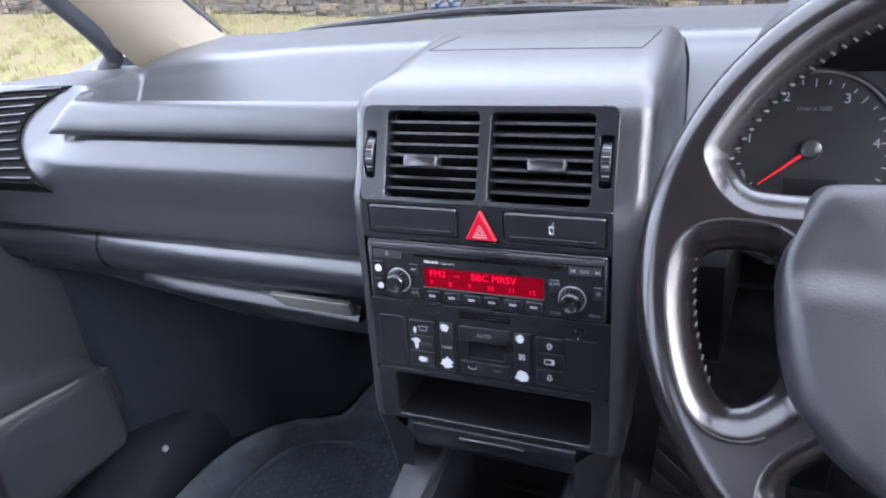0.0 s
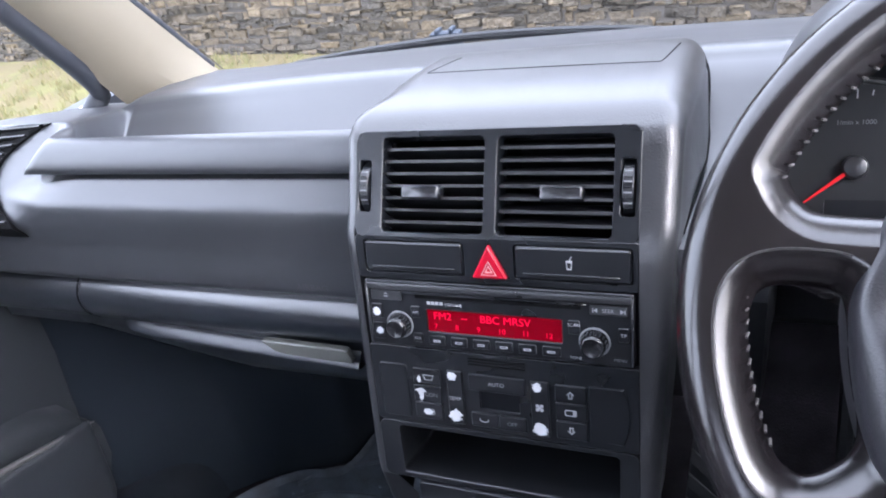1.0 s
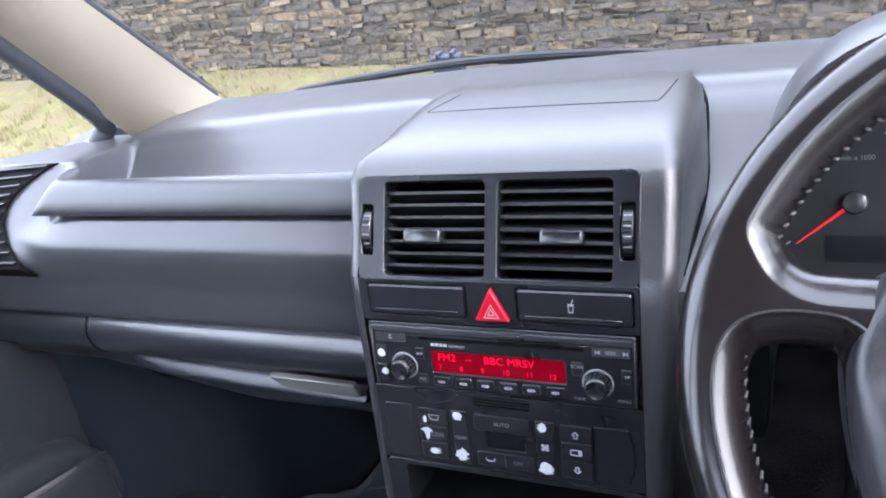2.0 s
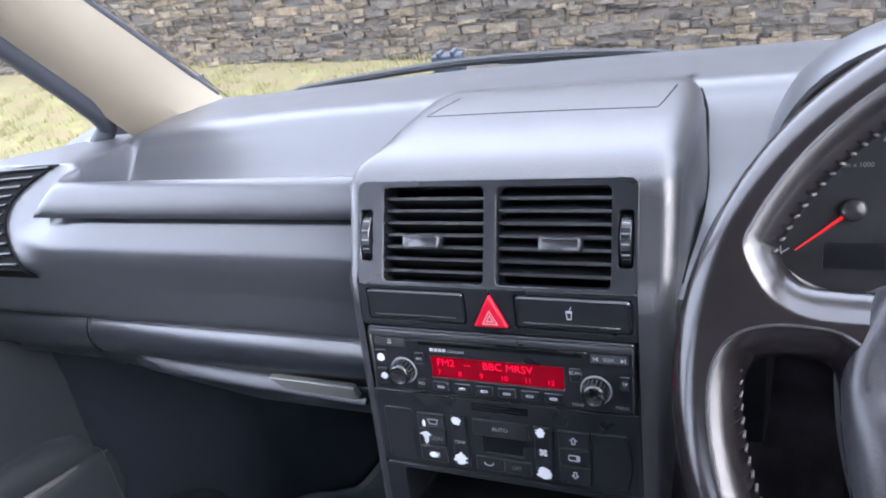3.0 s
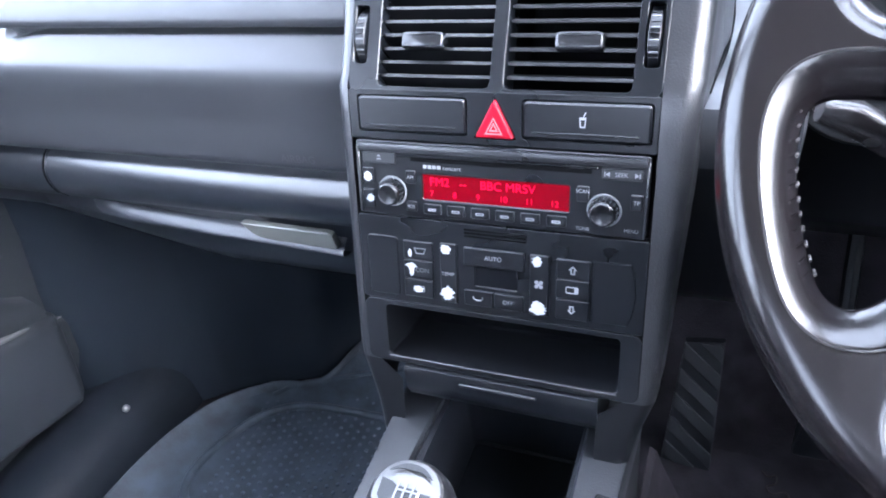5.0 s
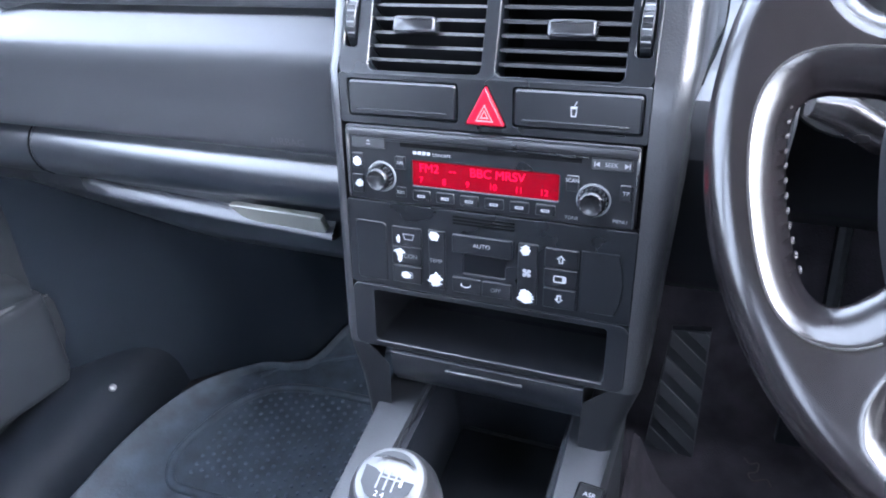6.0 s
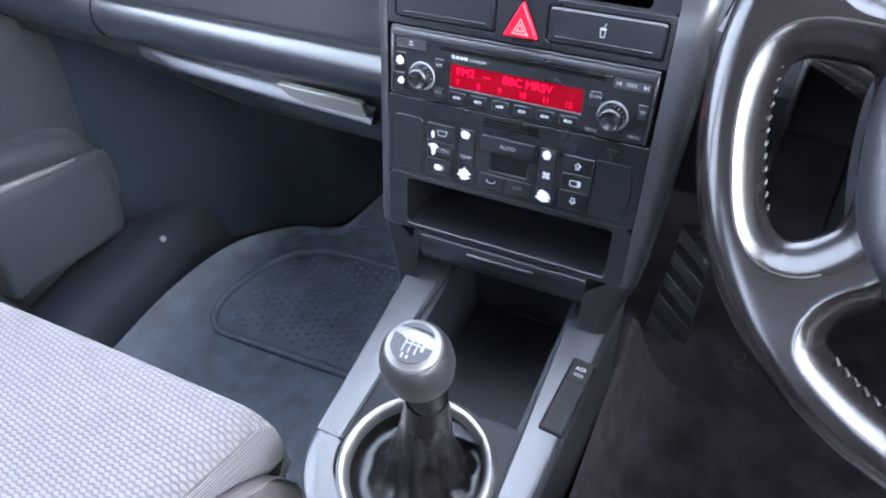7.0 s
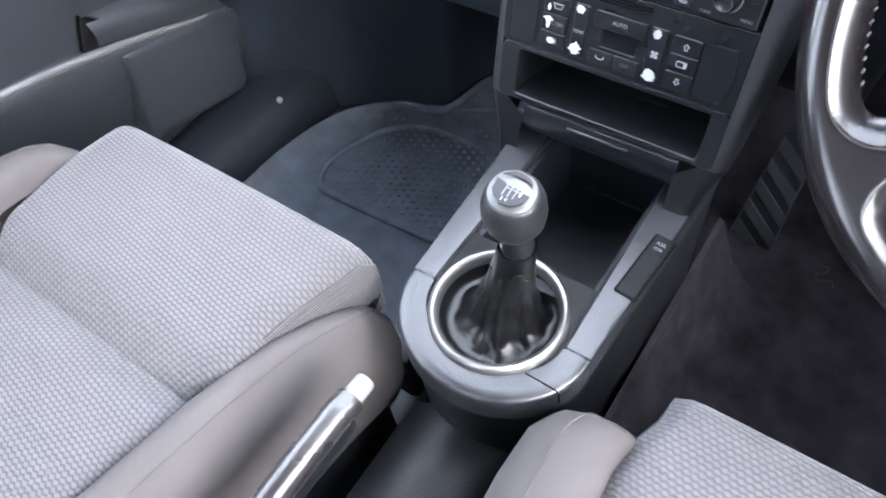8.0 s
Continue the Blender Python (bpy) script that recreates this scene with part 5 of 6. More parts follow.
# ---- seats ----
def seat(name, side, label):
    """Cushion with insert panels, side bolsters and front roll, plus an unseen backrest and headrest against rear
    light. side: +1 when the tunnel is at +x of the seat.
    """
    s = thing(name, label, "car seat")
    cx = -0.288 if side > 0 else 0.312

    fwd = 0.0 if side > 0 else 0.018

    def half(y, sg=0):
        near = float(np.interp(-y + fwd, [0.21, 0.235, 0.27, 0.31, 0.40, 0.50, 0.8], [0.163, 0.162, 0.152, 0.141, 0.131, 0.121, 0.118]))
        if sg == side:
            return near if side > 0 else float(np.interp(-y + fwd, [0.21, 0.245, 0.265, 0.30, 0.36, 0.50, 0.8], [0.158, 0.162, 0.170, 0.178, 0.172, 0.155, 0.15]))
        return float(np.interp(-y + fwd, [0.21, 0.235, 0.28, 0.36, 0.50, 0.8], [0.158, 0.166, 0.177, 0.176, 0.172, 0.17]))

    def top(x, y):
        return 0.339 - 0.04 * max(0, (-y - 0.25)) + 0.004 * (1 - (x / 0.17) ** 2)

    def section(y, drop, low):
        """One row across the cushion, with rounded shoulders and sides."""
        hl, hr = half(y, -1), half(y, 1)
        row = [(cx - hl, y, low), (cx - hl - 0.001, y, top(hl, y) - drop - 0.018)]
        for u in np.linspace(-1, 1, 29):
            e2 = 0.012 * max(0, (abs(u) - 0.88) / 0.12) ** 2.2
            h_ = hl if u < 0 else hr
            row.append((cx + h_ * u, y, top(h_ * u, y) - drop - e2))
        return row + [(cx + hr + 0.001, y, top(hr, y) - drop - 0.018), (cx + hr, y, low)]

    rows1 = [section(y, 0.032 * max(0, 1 - (y + 0.403 - fwd) / 0.046) ** 1.8, 0.26) for y in np.linspace(-0.403 + fwd, -0.240 + fwd, 26)]
    for a in (15, 30, 45, 60, 75, 90):
        q = radians(a)
        rows1.append([(x, y + 0.026 * math.sin(q), min(z, z - 0.026 * (1 - math.cos(q)))) for x, y, z in section(-0.240 + fwd, 0, 0.26)])
    rows1.append([(x, y - 0.004, min(z, 0.255)) for x, y, z in rows1[-1]])
    rows1.append([(x, y - 0.05, 0.20) for x, y, z in rows1[-1]])
    part("front_cushion", loft(rows1), M_CLOTH, s, "light grey woven cloth thigh cushion", angle=60)
    part("rear_cushion", loft([section(y, 0.030 * max(0, 1 - (-0.402 + fwd - y) / 0.042) ** 1.9, 0.26) for y in np.concatenate([np.linspace(-0.80, -0.455 + fwd, 10), np.linspace(-0.448 + fwd, -0.402 + fwd, 14)])]), M_CLOTH, s, "light grey woven cloth seat centre", angle=60)
    for sg in (1, -1):
        cheek = []
        for k in range(9):
            t = k / 8
            y = -0.330 + fwd + 0.115 * t
            zt = 0.3235 - 0.020 * max(0, (t - 0.82) / 0.18) ** 2
            x = half(y, sg) + 0.0022
            cheek.append([(cx + sg * (x - 0.0015), y, zt + 0.0008), (cx + sg * x, y, zt), (cx + sg * (x + 0.001), y, zt - 0.02), (cx + sg * (x - 0.0005), y, 0.262)])
        cheek.append([(cx + sg * (p_ - 0.003), -0.213 + fwd, zz) for p_, zz in ((0.160, 0.30), (0.162, 0.298), (0.163, 0.285), (0.161, 0.262))])
        part("cheek", loft(cheek), M_RIB, s, "ribbed cloth side of the front roll")
        rows = []
        shape_ = ((-0.236, 0.262, 0.026), (-0.243, 0.276, 0.034), (-0.258, 0.290, 0.042), (-0.285, 0.306, 0.049), (-0.33, 0.322, 0.054), (-0.40, 0.338, 0.058), (-0.50, 0.348, 0.062), (-0.65, 0.354, 0.066), (-0.80, 0.356, 0.069))
        if side < 0:
            shape_ = ((-0.262, 0.300, 0.046), (-0.265, 0.325, 0.058), (-0.274, 0.340, 0.064), (-0.294, 0.348, 0.067), (-0.335, 0.352, 0.070), (-0.40, 0.354, 0.073), (-0.50, 0.355, 0.075), (-0.65, 0.356, 0.076), (-0.80, 0.357, 0.076))
        if side < 0 and sg == side:
            shape_ = tuple((y, z + 0.007, w + 0.004) for y, z, w in shape_)
        if side > 0 and sg != side:
            shape_ = ((-0.262, 0.300, 0.046), (-0.268, 0.318, 0.056), (-0.282, 0.336, 0.062), (-0.305, 0.350, 0.067), (-0.345, 0.360, 0.070), (-0.41, 0.366, 0.073), (-0.50, 0.368, 0.075), (-0.65, 0.370, 0.076), (-0.80, 0.370, 0.076))
        for y, z, w in shape_:
            y += fwd
            x_in = half(y, sg) - 0.003
            pr = [(x_in, z - 0.030), (x_in + 0.002, z - 0.010), (x_in + 0.010, z - 0.002), (x_in + 0.020, z), (x_in + w * 0.55, z - 0.004), (x_in + w * 0.78, z - 0.016), (x_in + w * 0.95, z - 0.040), (x_in + w + 0.003, z - 0.075), (x_in + w + 0.003, 0.17), (x_in + w - 0.01, 0.12)]
            rows.append([(cx + sg * x, y, max(zz, 0.12)) for x, zz in pr])
        nose = []
        for f, dy in ((0.55, 0.007), (0.0, 0.009)):
            mid_p = Vector((cx + sg * (half(-0.236, sg) + 0.016), shape_[0][0] + fwd + dy, 0.215))
            nose.insert(0, [tuple(mid_p + (Vector(p) - mid_p) * f) for p in rows[0]])
            nose[0] = [(x, shape_[0][0] + fwd + dy, z) for x, y, z in nose[0]]
        part("bolster", loft(nose + rows), M_BOLSTER, s, "grey velour side bolster", angle=70)
        seam = [(cx + sg * (half(y + fwd, sg) - 0.003 + w * 0.55), y + fwd, z - 0.0045) for y, z, w in shape_[1:]]
        part("seam", tube(spline(seam, 4), 0.0008, 6), M_BOLSTER, s, "bolster seam piping")
    # backrest, headrest and posts stay out of view; added to hold back rear light
    back_rows = []
    for z, y, w, d in ((0.30, -0.775, 0.200, 0.055), (0.36, -0.790, 0.230, 0.065), (0.50, -0.825, 0.245, 0.070), (0.66, -0.862, 0.240, 0.065), (0.80, -0.895, 0.215, 0.055), (0.87, -0.912, 0.170, 0.040), (0.89, -0.918, 0.120, 0.022)):
        back_rows.append([(cx + w * math.copysign(abs(math.cos(q)) ** 0.6, math.cos(q)), y + d * math.copysign(abs(math.sin(q)) ** 0.7, math.sin(q)) - 0.03 * (math.cos(q) ** 2 < 0.5) * (math.sin(q) > 0), z) for q in [2 * math.pi * k / 32 for k in range(32)]])
    part("backrest", loft(back_rows, closed=True, cap=True), M_CLOTH, s, "unseen light grey cloth backrest, added to block rear light", angle=60)
    head = [[(cx + w * math.copysign(abs(math.cos(q)) ** 0.7, math.cos(q)), -0.94 + d * math.sin(q), z) for q in [2 * math.pi * k / 28 for k in range(28)]] for z, w, d in ((0.93, 0.09, 0.03), (0.945, 0.125, 0.045), (1.02, 0.135, 0.050), (1.08, 0.120, 0.042), (1.095, 0.085, 0.025))]
    part("headrest", loft(head, closed=True, cap=True), M_BOLSTER, s, "unseen grey headrest, added to block rear light", angle=60)
    for dx in (-0.05, 0.05):
        part("headrest_post", tube([(cx + dx, -0.925, 0.86), (cx + dx, -0.94, 0.95)], 0.006, 10), M_DULL, s)
    part("base", box(cx - 0.19, cx + 0.19, -0.80, -0.27, 0.06, 0.20, 0.01), M_BLACK, s, "black plastic seat base")
    part("rail", box(cx + side * 0.165, cx + side * 0.195, -0.75, -0.20, 0.03, 0.065, 0.004), M_SEAL, s, "black metal seat rail")
    part("rail_cap", box(cx + side * 0.160, cx + side * 0.20, -0.245, -0.20, 0.10, 0.19, 0.008), M_BLACK, s, "black plastic end cap")
    return s


seat("passenger_seat", 1, "light grey woven cloth passenger seat cushion")
seat("driver_seat", -1, "light grey woven cloth driver seat cushion")

# ---- floor, mats, footwells ----
floor = part("floor", joined(box(-0.70, 0.70, -1.4, 0.30, -0.01, 0.015), loft([[(-0.70, 0.22, 0.012), (0.70, 0.22, 0.012)], [(-0.70, 0.30, 0.03), (0.70, 0.30, 0.03)], [(-0.70, 0.42, 0.14), (0.70, 0.42, 0.14)], [(-0.70, 0.48, 0.30), (0.70, 0.48, 0.30)], [(-0.70, 0.494, 0.49), (0.70, 0.494, 0.49)]])), M_CARPET)
tagged(floor, "black carpeted car floor rising to the bulkhead", "floor", kind="structure")
tunnel_side = part("tunnel_carpet", loft([[(0.090, y, 0.10), (0.0935, y, 0.138), (0.100, y, 0.134), (0.110, y, 0.105), (0.126, y, 0.066), (0.150, y, 0.036), (0.187, y, 0.021), (0.23, y, 0.0155)] for y in np.linspace(-0.75, 0.12, 12)]), M_CARPET)
tagged(tunnel_side, "black carpet rising up the side of the centre tunnel", "carpet", kind="structure")
thread = part("loose_thread", tube(spline([(0.212, 0.212, 0.019), (0.218, 0.203, 0.022), (0.227, 0.207, 0.021), (0.226, 0.196, 0.020), (0.217, 0.190, 0.021), (0.222, 0.182, 0.020), (0.236, 0.187, 0.021), (0.241, 0.180, 0.019)], 5), 0.0009, 6), M_THREAD)
tagged(thread, "curled brown thread lying on the driver's carpet", "thread")
mat = thing("floor_mat", "black moulded rubber floor mat in the passenger footwell", "floor mat")


def mat_z(x, y):
    return 0.022 + 0.9 * max(0, y - 0.20) ** 1.5 + 0.02 * max(0, (-x - 0.45) / 0.1)


m_out = spline([(-0.11, -0.30), (-0.11, 0.10), (-0.11, 0.300), (-0.20, 0.300), (-0.29, 0.296), (-0.336, 0.275), (-0.372, 0.205), (-0.440, 0.183), (-0.487, 0.136), (-0.512, 0.087), (-0.528, 0.020), (-0.535, -0.07), (-0.535, -0.30)], 5)
part("mat_base", loft([[(x + (-0.30 - x) * f, y + (0.0 - y) * f, mat_z(x + (-0.30 - x) * f, y + (0 - y) * f) + h) for x, y in m_out] for f, h in ((0.0, -0.006), (0.0, 0.010), (0.012, 0.013), (0.03, 0.012), (0.045, 0.004), (0.2, 0.002), (0.4, 0.002), (0.6, 0.002), (0.8, 0.002), (0.999, 0.002))], closed=True), M_RUBBER, mat, angle=60)
ridge_l = [(-0.13, 0.170), (-0.25, 0.166), (-0.36, 0.160), (-0.415, 0.135), (-0.448, 0.085), (-0.462, 0.02), (-0.445, -0.02), (-0.40, -0.025), (-0.25, -0.02), (-0.13, -0.018)]
part("mat_rib", tube([(x, y, mat_z(x, y) + 0.004) for x, y in spline(ridge_l, 6)], 0.006, 10), M_RUBBER, mat, "raised rubber rib")
part("mat_rib", tube([(x, y, mat_z(x, y) + 0.003) for x, y in spline([(-0.13, 0.30), (-0.22, 0.262), (-0.30, 0.236), (-0.36, 0.212), (-0.40, 0.195), (-0.43, 0.165)], 6)], 0.004, 8), M_RUBBER, mat)
studs = joined(*[lathe([(0.0028, 0.0), (0.0022, 0.0018), (0.0, 0.0023)], 7, pose(x, y, mat_z(x, y) + 0.002)) for i, x in enumerate(np.arange(-0.43, -0.13, 0.0125)) for y in np.arange(0.0 + 0.0062 * (i % 2), 0.28, 0.0125) if y < 0.16 or (x > -0.315 and 0.182 < y < 0.190 + 0.35 * (x + 0.315))])
tagged(part("mat_studs", studs, M_STUD, mat, "small raised rubber studs"), kind="stuff")

# ---- driver's footwell ----
rest = thing("footrest", "black ribbed plastic footrest beside the console", "footrest")
FR = plane_frame((0.128, 0.196, 0.018), 20)
part("pad", slab([(-0.028, 0.005), (0.028, 0.0), (0.028, 0.165), (-0.014, 0.160)], [], 0.0, 0.012, 0.002), M_BLACK, rest, "", FR)


def clipped(poly, nx, ny, d):
    """The part of a convex outline on the side nx * x + ny * y <= d."""
    out = []
    for i, p in enumerate(poly):
        q = poly[i - 1]
        a, b = nx * q[0] + ny * q[1] - d, nx * p[0] + ny * p[1] - d
        if (a <= 0) != (b <= 0):
            t = a / (a - b)
            out.append((q[0] + (p[0] - q[0]) * t, q[1] + (p[1] - q[1]) * t))
        if b <= 0:
            out.append(p)
    return out


for k in range(9):
    d0 = -0.005 + k * 0.026
    sx, sy = math.sin(radians(40)), math.cos(radians(40))
    band = clipped(clipped([(-0.027, 0.006), (0.027, 0.001), (0.027, 0.163), (-0.013, 0.159)], sx, sy, d0 + 0.0135), -sx, -sy, -d0)
    if len(band) > 2:
        part("rib", slab(band, [], 0.003, 0.003, 0.0004), M_REST, rest, m=FR)
pedal = thing("pedal", "black rubber foot pedal on a steel arm", "pedal")
part("pad", box(0.235, 0.300, 0.200, 0.212, 0.07, 0.135, 0.004), M_BLACK, pedal, "ribbed rubber pad", pose(0, 0, 0))
part("arm", tube([(0.265, 0.212, 0.12), (0.265, 0.26, 0.20), (0.265, 0.33, 0.34)], 0.008, 8), M_BLACK, pedal)

# ---- passenger door ----
door = thing("passenger_door", "dark grey plastic passenger door card with pull handle", "door")
part("door_card", loft([[(-0.70, y, 0.03), (-0.672, y, 0.06), (-0.655, y, 0.13), (-0.660, y, 0.20), (-0.658, y, 0.25), (-0.645, y, 0.33), (-0.640, y, 0.42), (-0.638, y, 0.50), (-0.632, y, 0.560), (-0.625, y, 0.595 - 0.35 * max(0, y - 0.12)), (-0.645, y, 0.612 - 0.36 * max(0, y - 0.10)), (-0.70, y, 0.612 - 0.36 * max(0, y - 0.1))] for y in (-1.2, -0.6, -0.3, -0.1, 0.05, 0.15, 0.25, 0.33)]), M_CARD, door)
arm = spline([(-0.90, 0.345), (-0.60, 0.341), (-0.40, 0.337), (-0.262, 0.322), (-0.12, 0.286), (0.00, 0.246), (0.07, 0.220)], 5)
part("armrest", loft([[(-0.662, y, z + 0.001), (-0.634, y, z), (-0.627, y, z - 0.003), (-0.624, y, z - 0.010), (-0.626, y, z - 0.020), (-0.634, y, z - 0.06), (-0.660, y, z - 0.14)] for y, z in arm]), M_CARD, door, "padded armrest below the door pull")
# tapering pale tube stands for the highlight on the armrest's edge
part("armrest_edge", tube([(-0.6295, y, z + 0.0005) for y, z in arm], [float(np.interp(y, [-0.9, -0.15, 0.0, 0.07], [0.0058, 0.0055, 0.0035, 0.001])) for y, z in arm], 10), M_EDGE, door, "pale strip painting the highlight along the armrest edge")
DF = Matrix(((0, 0, 1, 0), (1, 0, 0, 0), (0, 1, 0, 0), (0, 0, 0, 1)))
pull_y = np.linspace(-0.128, 0.055, 12)
part("pull_handle", loft([[(-0.672, y, zt + 0.016), (-0.658, y, zt + 0.013), (-0.642, y, zt + 0.006), (-0.633, y, zt), (-0.6285, y, zt - 0.008), (-0.628, y, zt - 0.020), (-0.640, y, zt - 0.045)] for y, zt in [(y, float(np.interp(y, [-0.128, -0.05, 0.02, 0.055], [0.327, 0.304, 0.277, 0.250]))) for y in pull_y]]), M_CARD, door, "rounded door pull above the armrest")
# no hole is cut: the plate's colour paints the opening's shade
part("pull_opening", slab([(-0.1300, 0.340), (-0.108, 0.322), (-0.110, 0.291), (-0.150, 0.300), (-0.138, 0.326)], [], -0.6345, 0.006, 0.001), M_VOID, door, "flat near-black plate painting the shaded hand opening behind the pull", DF)
part("speaker_cover", pillow(ring_loop([(-0.113, 0.273), (-0.117, 0.245), (-0.128, 0.18), (-0.136, 0.142), (-0.132, 0.132), (-0.10, 0.128), (0.02, 0.101), (0.040, 0.105), (0.049, 0.125), (0.058, 0.18), (0.064, 0.225), (0.055, 0.235), (0.0, 0.245), (-0.075, 0.267)], 3), [(-0.002, -0.665), (0.0, -0.632), (0.002, -0.626), (0.006, -0.623), (0.014, -0.622)]), M_DOOR, door, "raised loudspeaker cover", DF, 70)
sill = part("sill", loft([[(-0.70, y, 0.05), (-0.66, y, 0.088), (-0.625, y, 0.099), (-0.600, y, 0.1025), (-0.580, y, 0.1015), (-0.566, y, 0.0970), (-0.555, y, 0.0885), (-0.547, y, 0.0760), (-0.541, y, 0.055), (-0.537, y, 0.01)] for y in (-1.2, -0.6, -0.3, -0.1, 0.0, 0.1, 0.20)]), M_SILL)
# the highlight on the sill is put into this small pale disc
part("sill_clip", lathe([(0.0050, -0.002), (0.0046, 0.0012), (0.0030, 0.0024), (0.0, 0.0028)], 18, Matrix.Translation((-0.557, 0.041, 0.1000)) @ pose(0, 0, 0, 0, 40, 0)), M_CLIP, sill, "small clip, pale to paint the bright spot on the sill")
tagged(sill, "dark plastic door sill and kick panel", "sill", kind="structure")

LINING = spline([(-0.690, 0.060), (-0.650, 0.066), (-0.622, 0.078), (-0.590, 0.100), (-0.552, 0.126), (-0.520, 0.150), (-0.503, 0.166)], 4)[:-1] + spline([(-0.500, 0.1665), (-0.455, 0.192), (-0.405, 0.212), (-0.370, 0.232), (-0.345, 0.272), (-0.300, 0.296), (-0.10, 0.305)], 4)


def lining_row(z):
    """One level of the side panel and toe board: the panel's foot swings back under the door, the toe board leans ahead."""
    row = []
    for i, (x, y) in enumerate(LINING):
        side_ = max(0.0, 1 - i / 18)
        ahead = max(0.0, (i - 24) / (len(LINING) - 25))
        back_ = 0.012 * ease((0.26 - z) / 0.15) * min(1.0, side_ * 1.6)
        row.append((x + 0.018 * ease((0.12 - z) / 0.1) * side_, y - back_ + 0.06 * z * min(1.0, ahead * 3) + 0.05 * z, z))
    return row


lining = part("footwell_lining", loft([lining_row(z) for z in (0.0, 0.03, 0.06, 0.09, 0.12, 0.16, 0.20, 0.24, 0.28, 0.34, 0.42, 0.50)]), M_FELT, angle=35)
tagged(lining, "dark felt lining of the passenger footwell side and toe board", "footwell lining", kind="structure")

# ---- body shell: pillars, roof, windows ----
A0, A1 = Vector((-0.600, 0.308, 0.575)), Vector((-0.585, 0.195, 0.733))
B0, B1 = Vector((-0.570, 0.476, 0.547)), Vector((-0.543, 0.292, 0.745))


def up_to(p, q, z):
    return p + (q - p) * ((z - p.z) / (q.z - p.z))


def pillar(sign):
    rows = []
    for z in np.linspace(0.50, 1.25, 16):
        a, b = up_to(A0, A1, z), up_to(B0, B1, z)
        fl = 0.03 * max(0, (0.60 - z) / 0.06) ** 2
        mid_ = a.lerp(b, 0.45) + Vector((0.022 + fl, -0.012, 0.0))
        o = a.lerp(b, 0.5) + Vector((-0.05, 0.02, 0))
        pts = [a, a.lerp(mid_, 0.5) + Vector((0.006, -0.005, 0)), mid_, mid_.lerp(b, 0.5) + Vector((0.006, -0.001, 0)), b, o]
        rows.append([(sign * -p.x, p.y, p.z) for p in pts])
    return loft(rows, closed=True, cap=True)


for sign in (-1, 1):
    p_ = thing("windscreen_pillar", "beige moulded plastic windscreen pillar trim", "pillar", kind="structure")
    part("trim", pillar(sign), M_PILLAR, p_)
    for q0, q1, r in ((A0, A1, 0.013), (B0, B1, 0.006)):
        path = [up_to(q0, q1, z) for z in np.linspace(0.56, 1.24, 10)]
        if q0 is A0:
            path = [Vector(p) for p in spline([(-0.640, 0.285, 0.560), (-0.628, 0.298, 0.575), (-0.617, 0.302, 0.590), *[tuple(p) for p in path[1:]]], 4)]
        part("seal", tube([(sign * -p.x - 0.004 * -sign, p.y, p.z) for p in path], r, 10), M_SEAL, p_, "blue-grey rubber window seal")
roof = part("ceiling", slab(rrect(-0.58, 0.58, -1.46, -0.17, 0.03), [], 0.0, 0.03), M_LINER, m=Matrix.Translation((0, 0, 1.29)))
tagged(roof, "pale fabric roof lining", "ceiling", kind="structure")
wall_r = part("wall_right", joined(box(0.66, 0.72, -1.4, 0.6, -0.2, 0.60)), M_DOOR)
tagged(wall_r, "dark door panel closing the driver's side", "wall", kind="structure")
wall_l = part("wall_left", box(-0.76, -0.705, -1.4, 0.6, -0.2, 0.55), M_SEAL)
tagged(wall_l, "outer body panel behind the door card", "wall", kind="structure")
wall_b = part("wall_back", joined(box(-0.70, 0.70, -1.45, -1.40, -0.1, 0.72), box(-0.70, -0.50, -1.45, -1.40, 0.722, 1.28), box(0.50, 0.70, -1.45, -1.40, 0.722, 1.28), box(-0.498, 0.498, -1.45, -1.40, 1.18, 1.28)), M_DOOR)
tagged(wall_b, "dark tailgate panel with rear window opening", "wall", kind="structure")
for sign in (-1, 1):
    bp = part("window_post", joined(box(sign * 0.62 - 0.03, sign * 0.62 + 0.03, -0.62, -0.53, 0.5, 1.27, 0.01), box(sign * 0.62 - 0.03, sign * 0.62 + 0.03, -1.42, -1.22, 0.5, 1.27, 0.01)), M_LINER)
    tagged(bp, "pale trimmed door post", "pillar", kind="structure")


def quad(a, b, c, d, th=0.004):
    bm = bmesh.new()
    v = [Vector(p) for p in (a, b, c, d)]
    nrm = (v[1] - v[0]).cross(v[3] - v[0]).normalized() * th
    f = [bm.verts.new(p) for p in v]
    g = [bm.verts.new(p + nrm) for p in v]
    bm.faces.new(f)
    bm.faces.new(g[::-1])
    for i in range(4):
        j = (i + 1) % 4
        bm.faces.new((f[i], g[i], g[j], f[j]))
    return bm


ws_t = up_to(B0, B1, 1.25)
win = part("window_1", quad((-0.575, 0.50, 0.535), (0.575, 0.50, 0.535), (-ws_t.x, ws_t.y + 0.03, 1.26), (ws_t.x, ws_t.y + 0.03, 1.26)), M_GLASS)
tagged(win, "clear raked windscreen", "windscreen", kind="structure")
win.visible_shadow = False
for sign, nm in ((-1, "window_2"), (1, "window_3")):
    w = part(nm, quad((sign * 0.668, -1.3, 0.57), (sign * 0.668, 0.42, 0.57), (sign * 0.56, -0.13, 1.26), (sign * 0.56, -1.3, 1.26)), M_GLASS)
    tagged(w, "clear door window", "window", kind="structure")
    w.visible_shadow = False

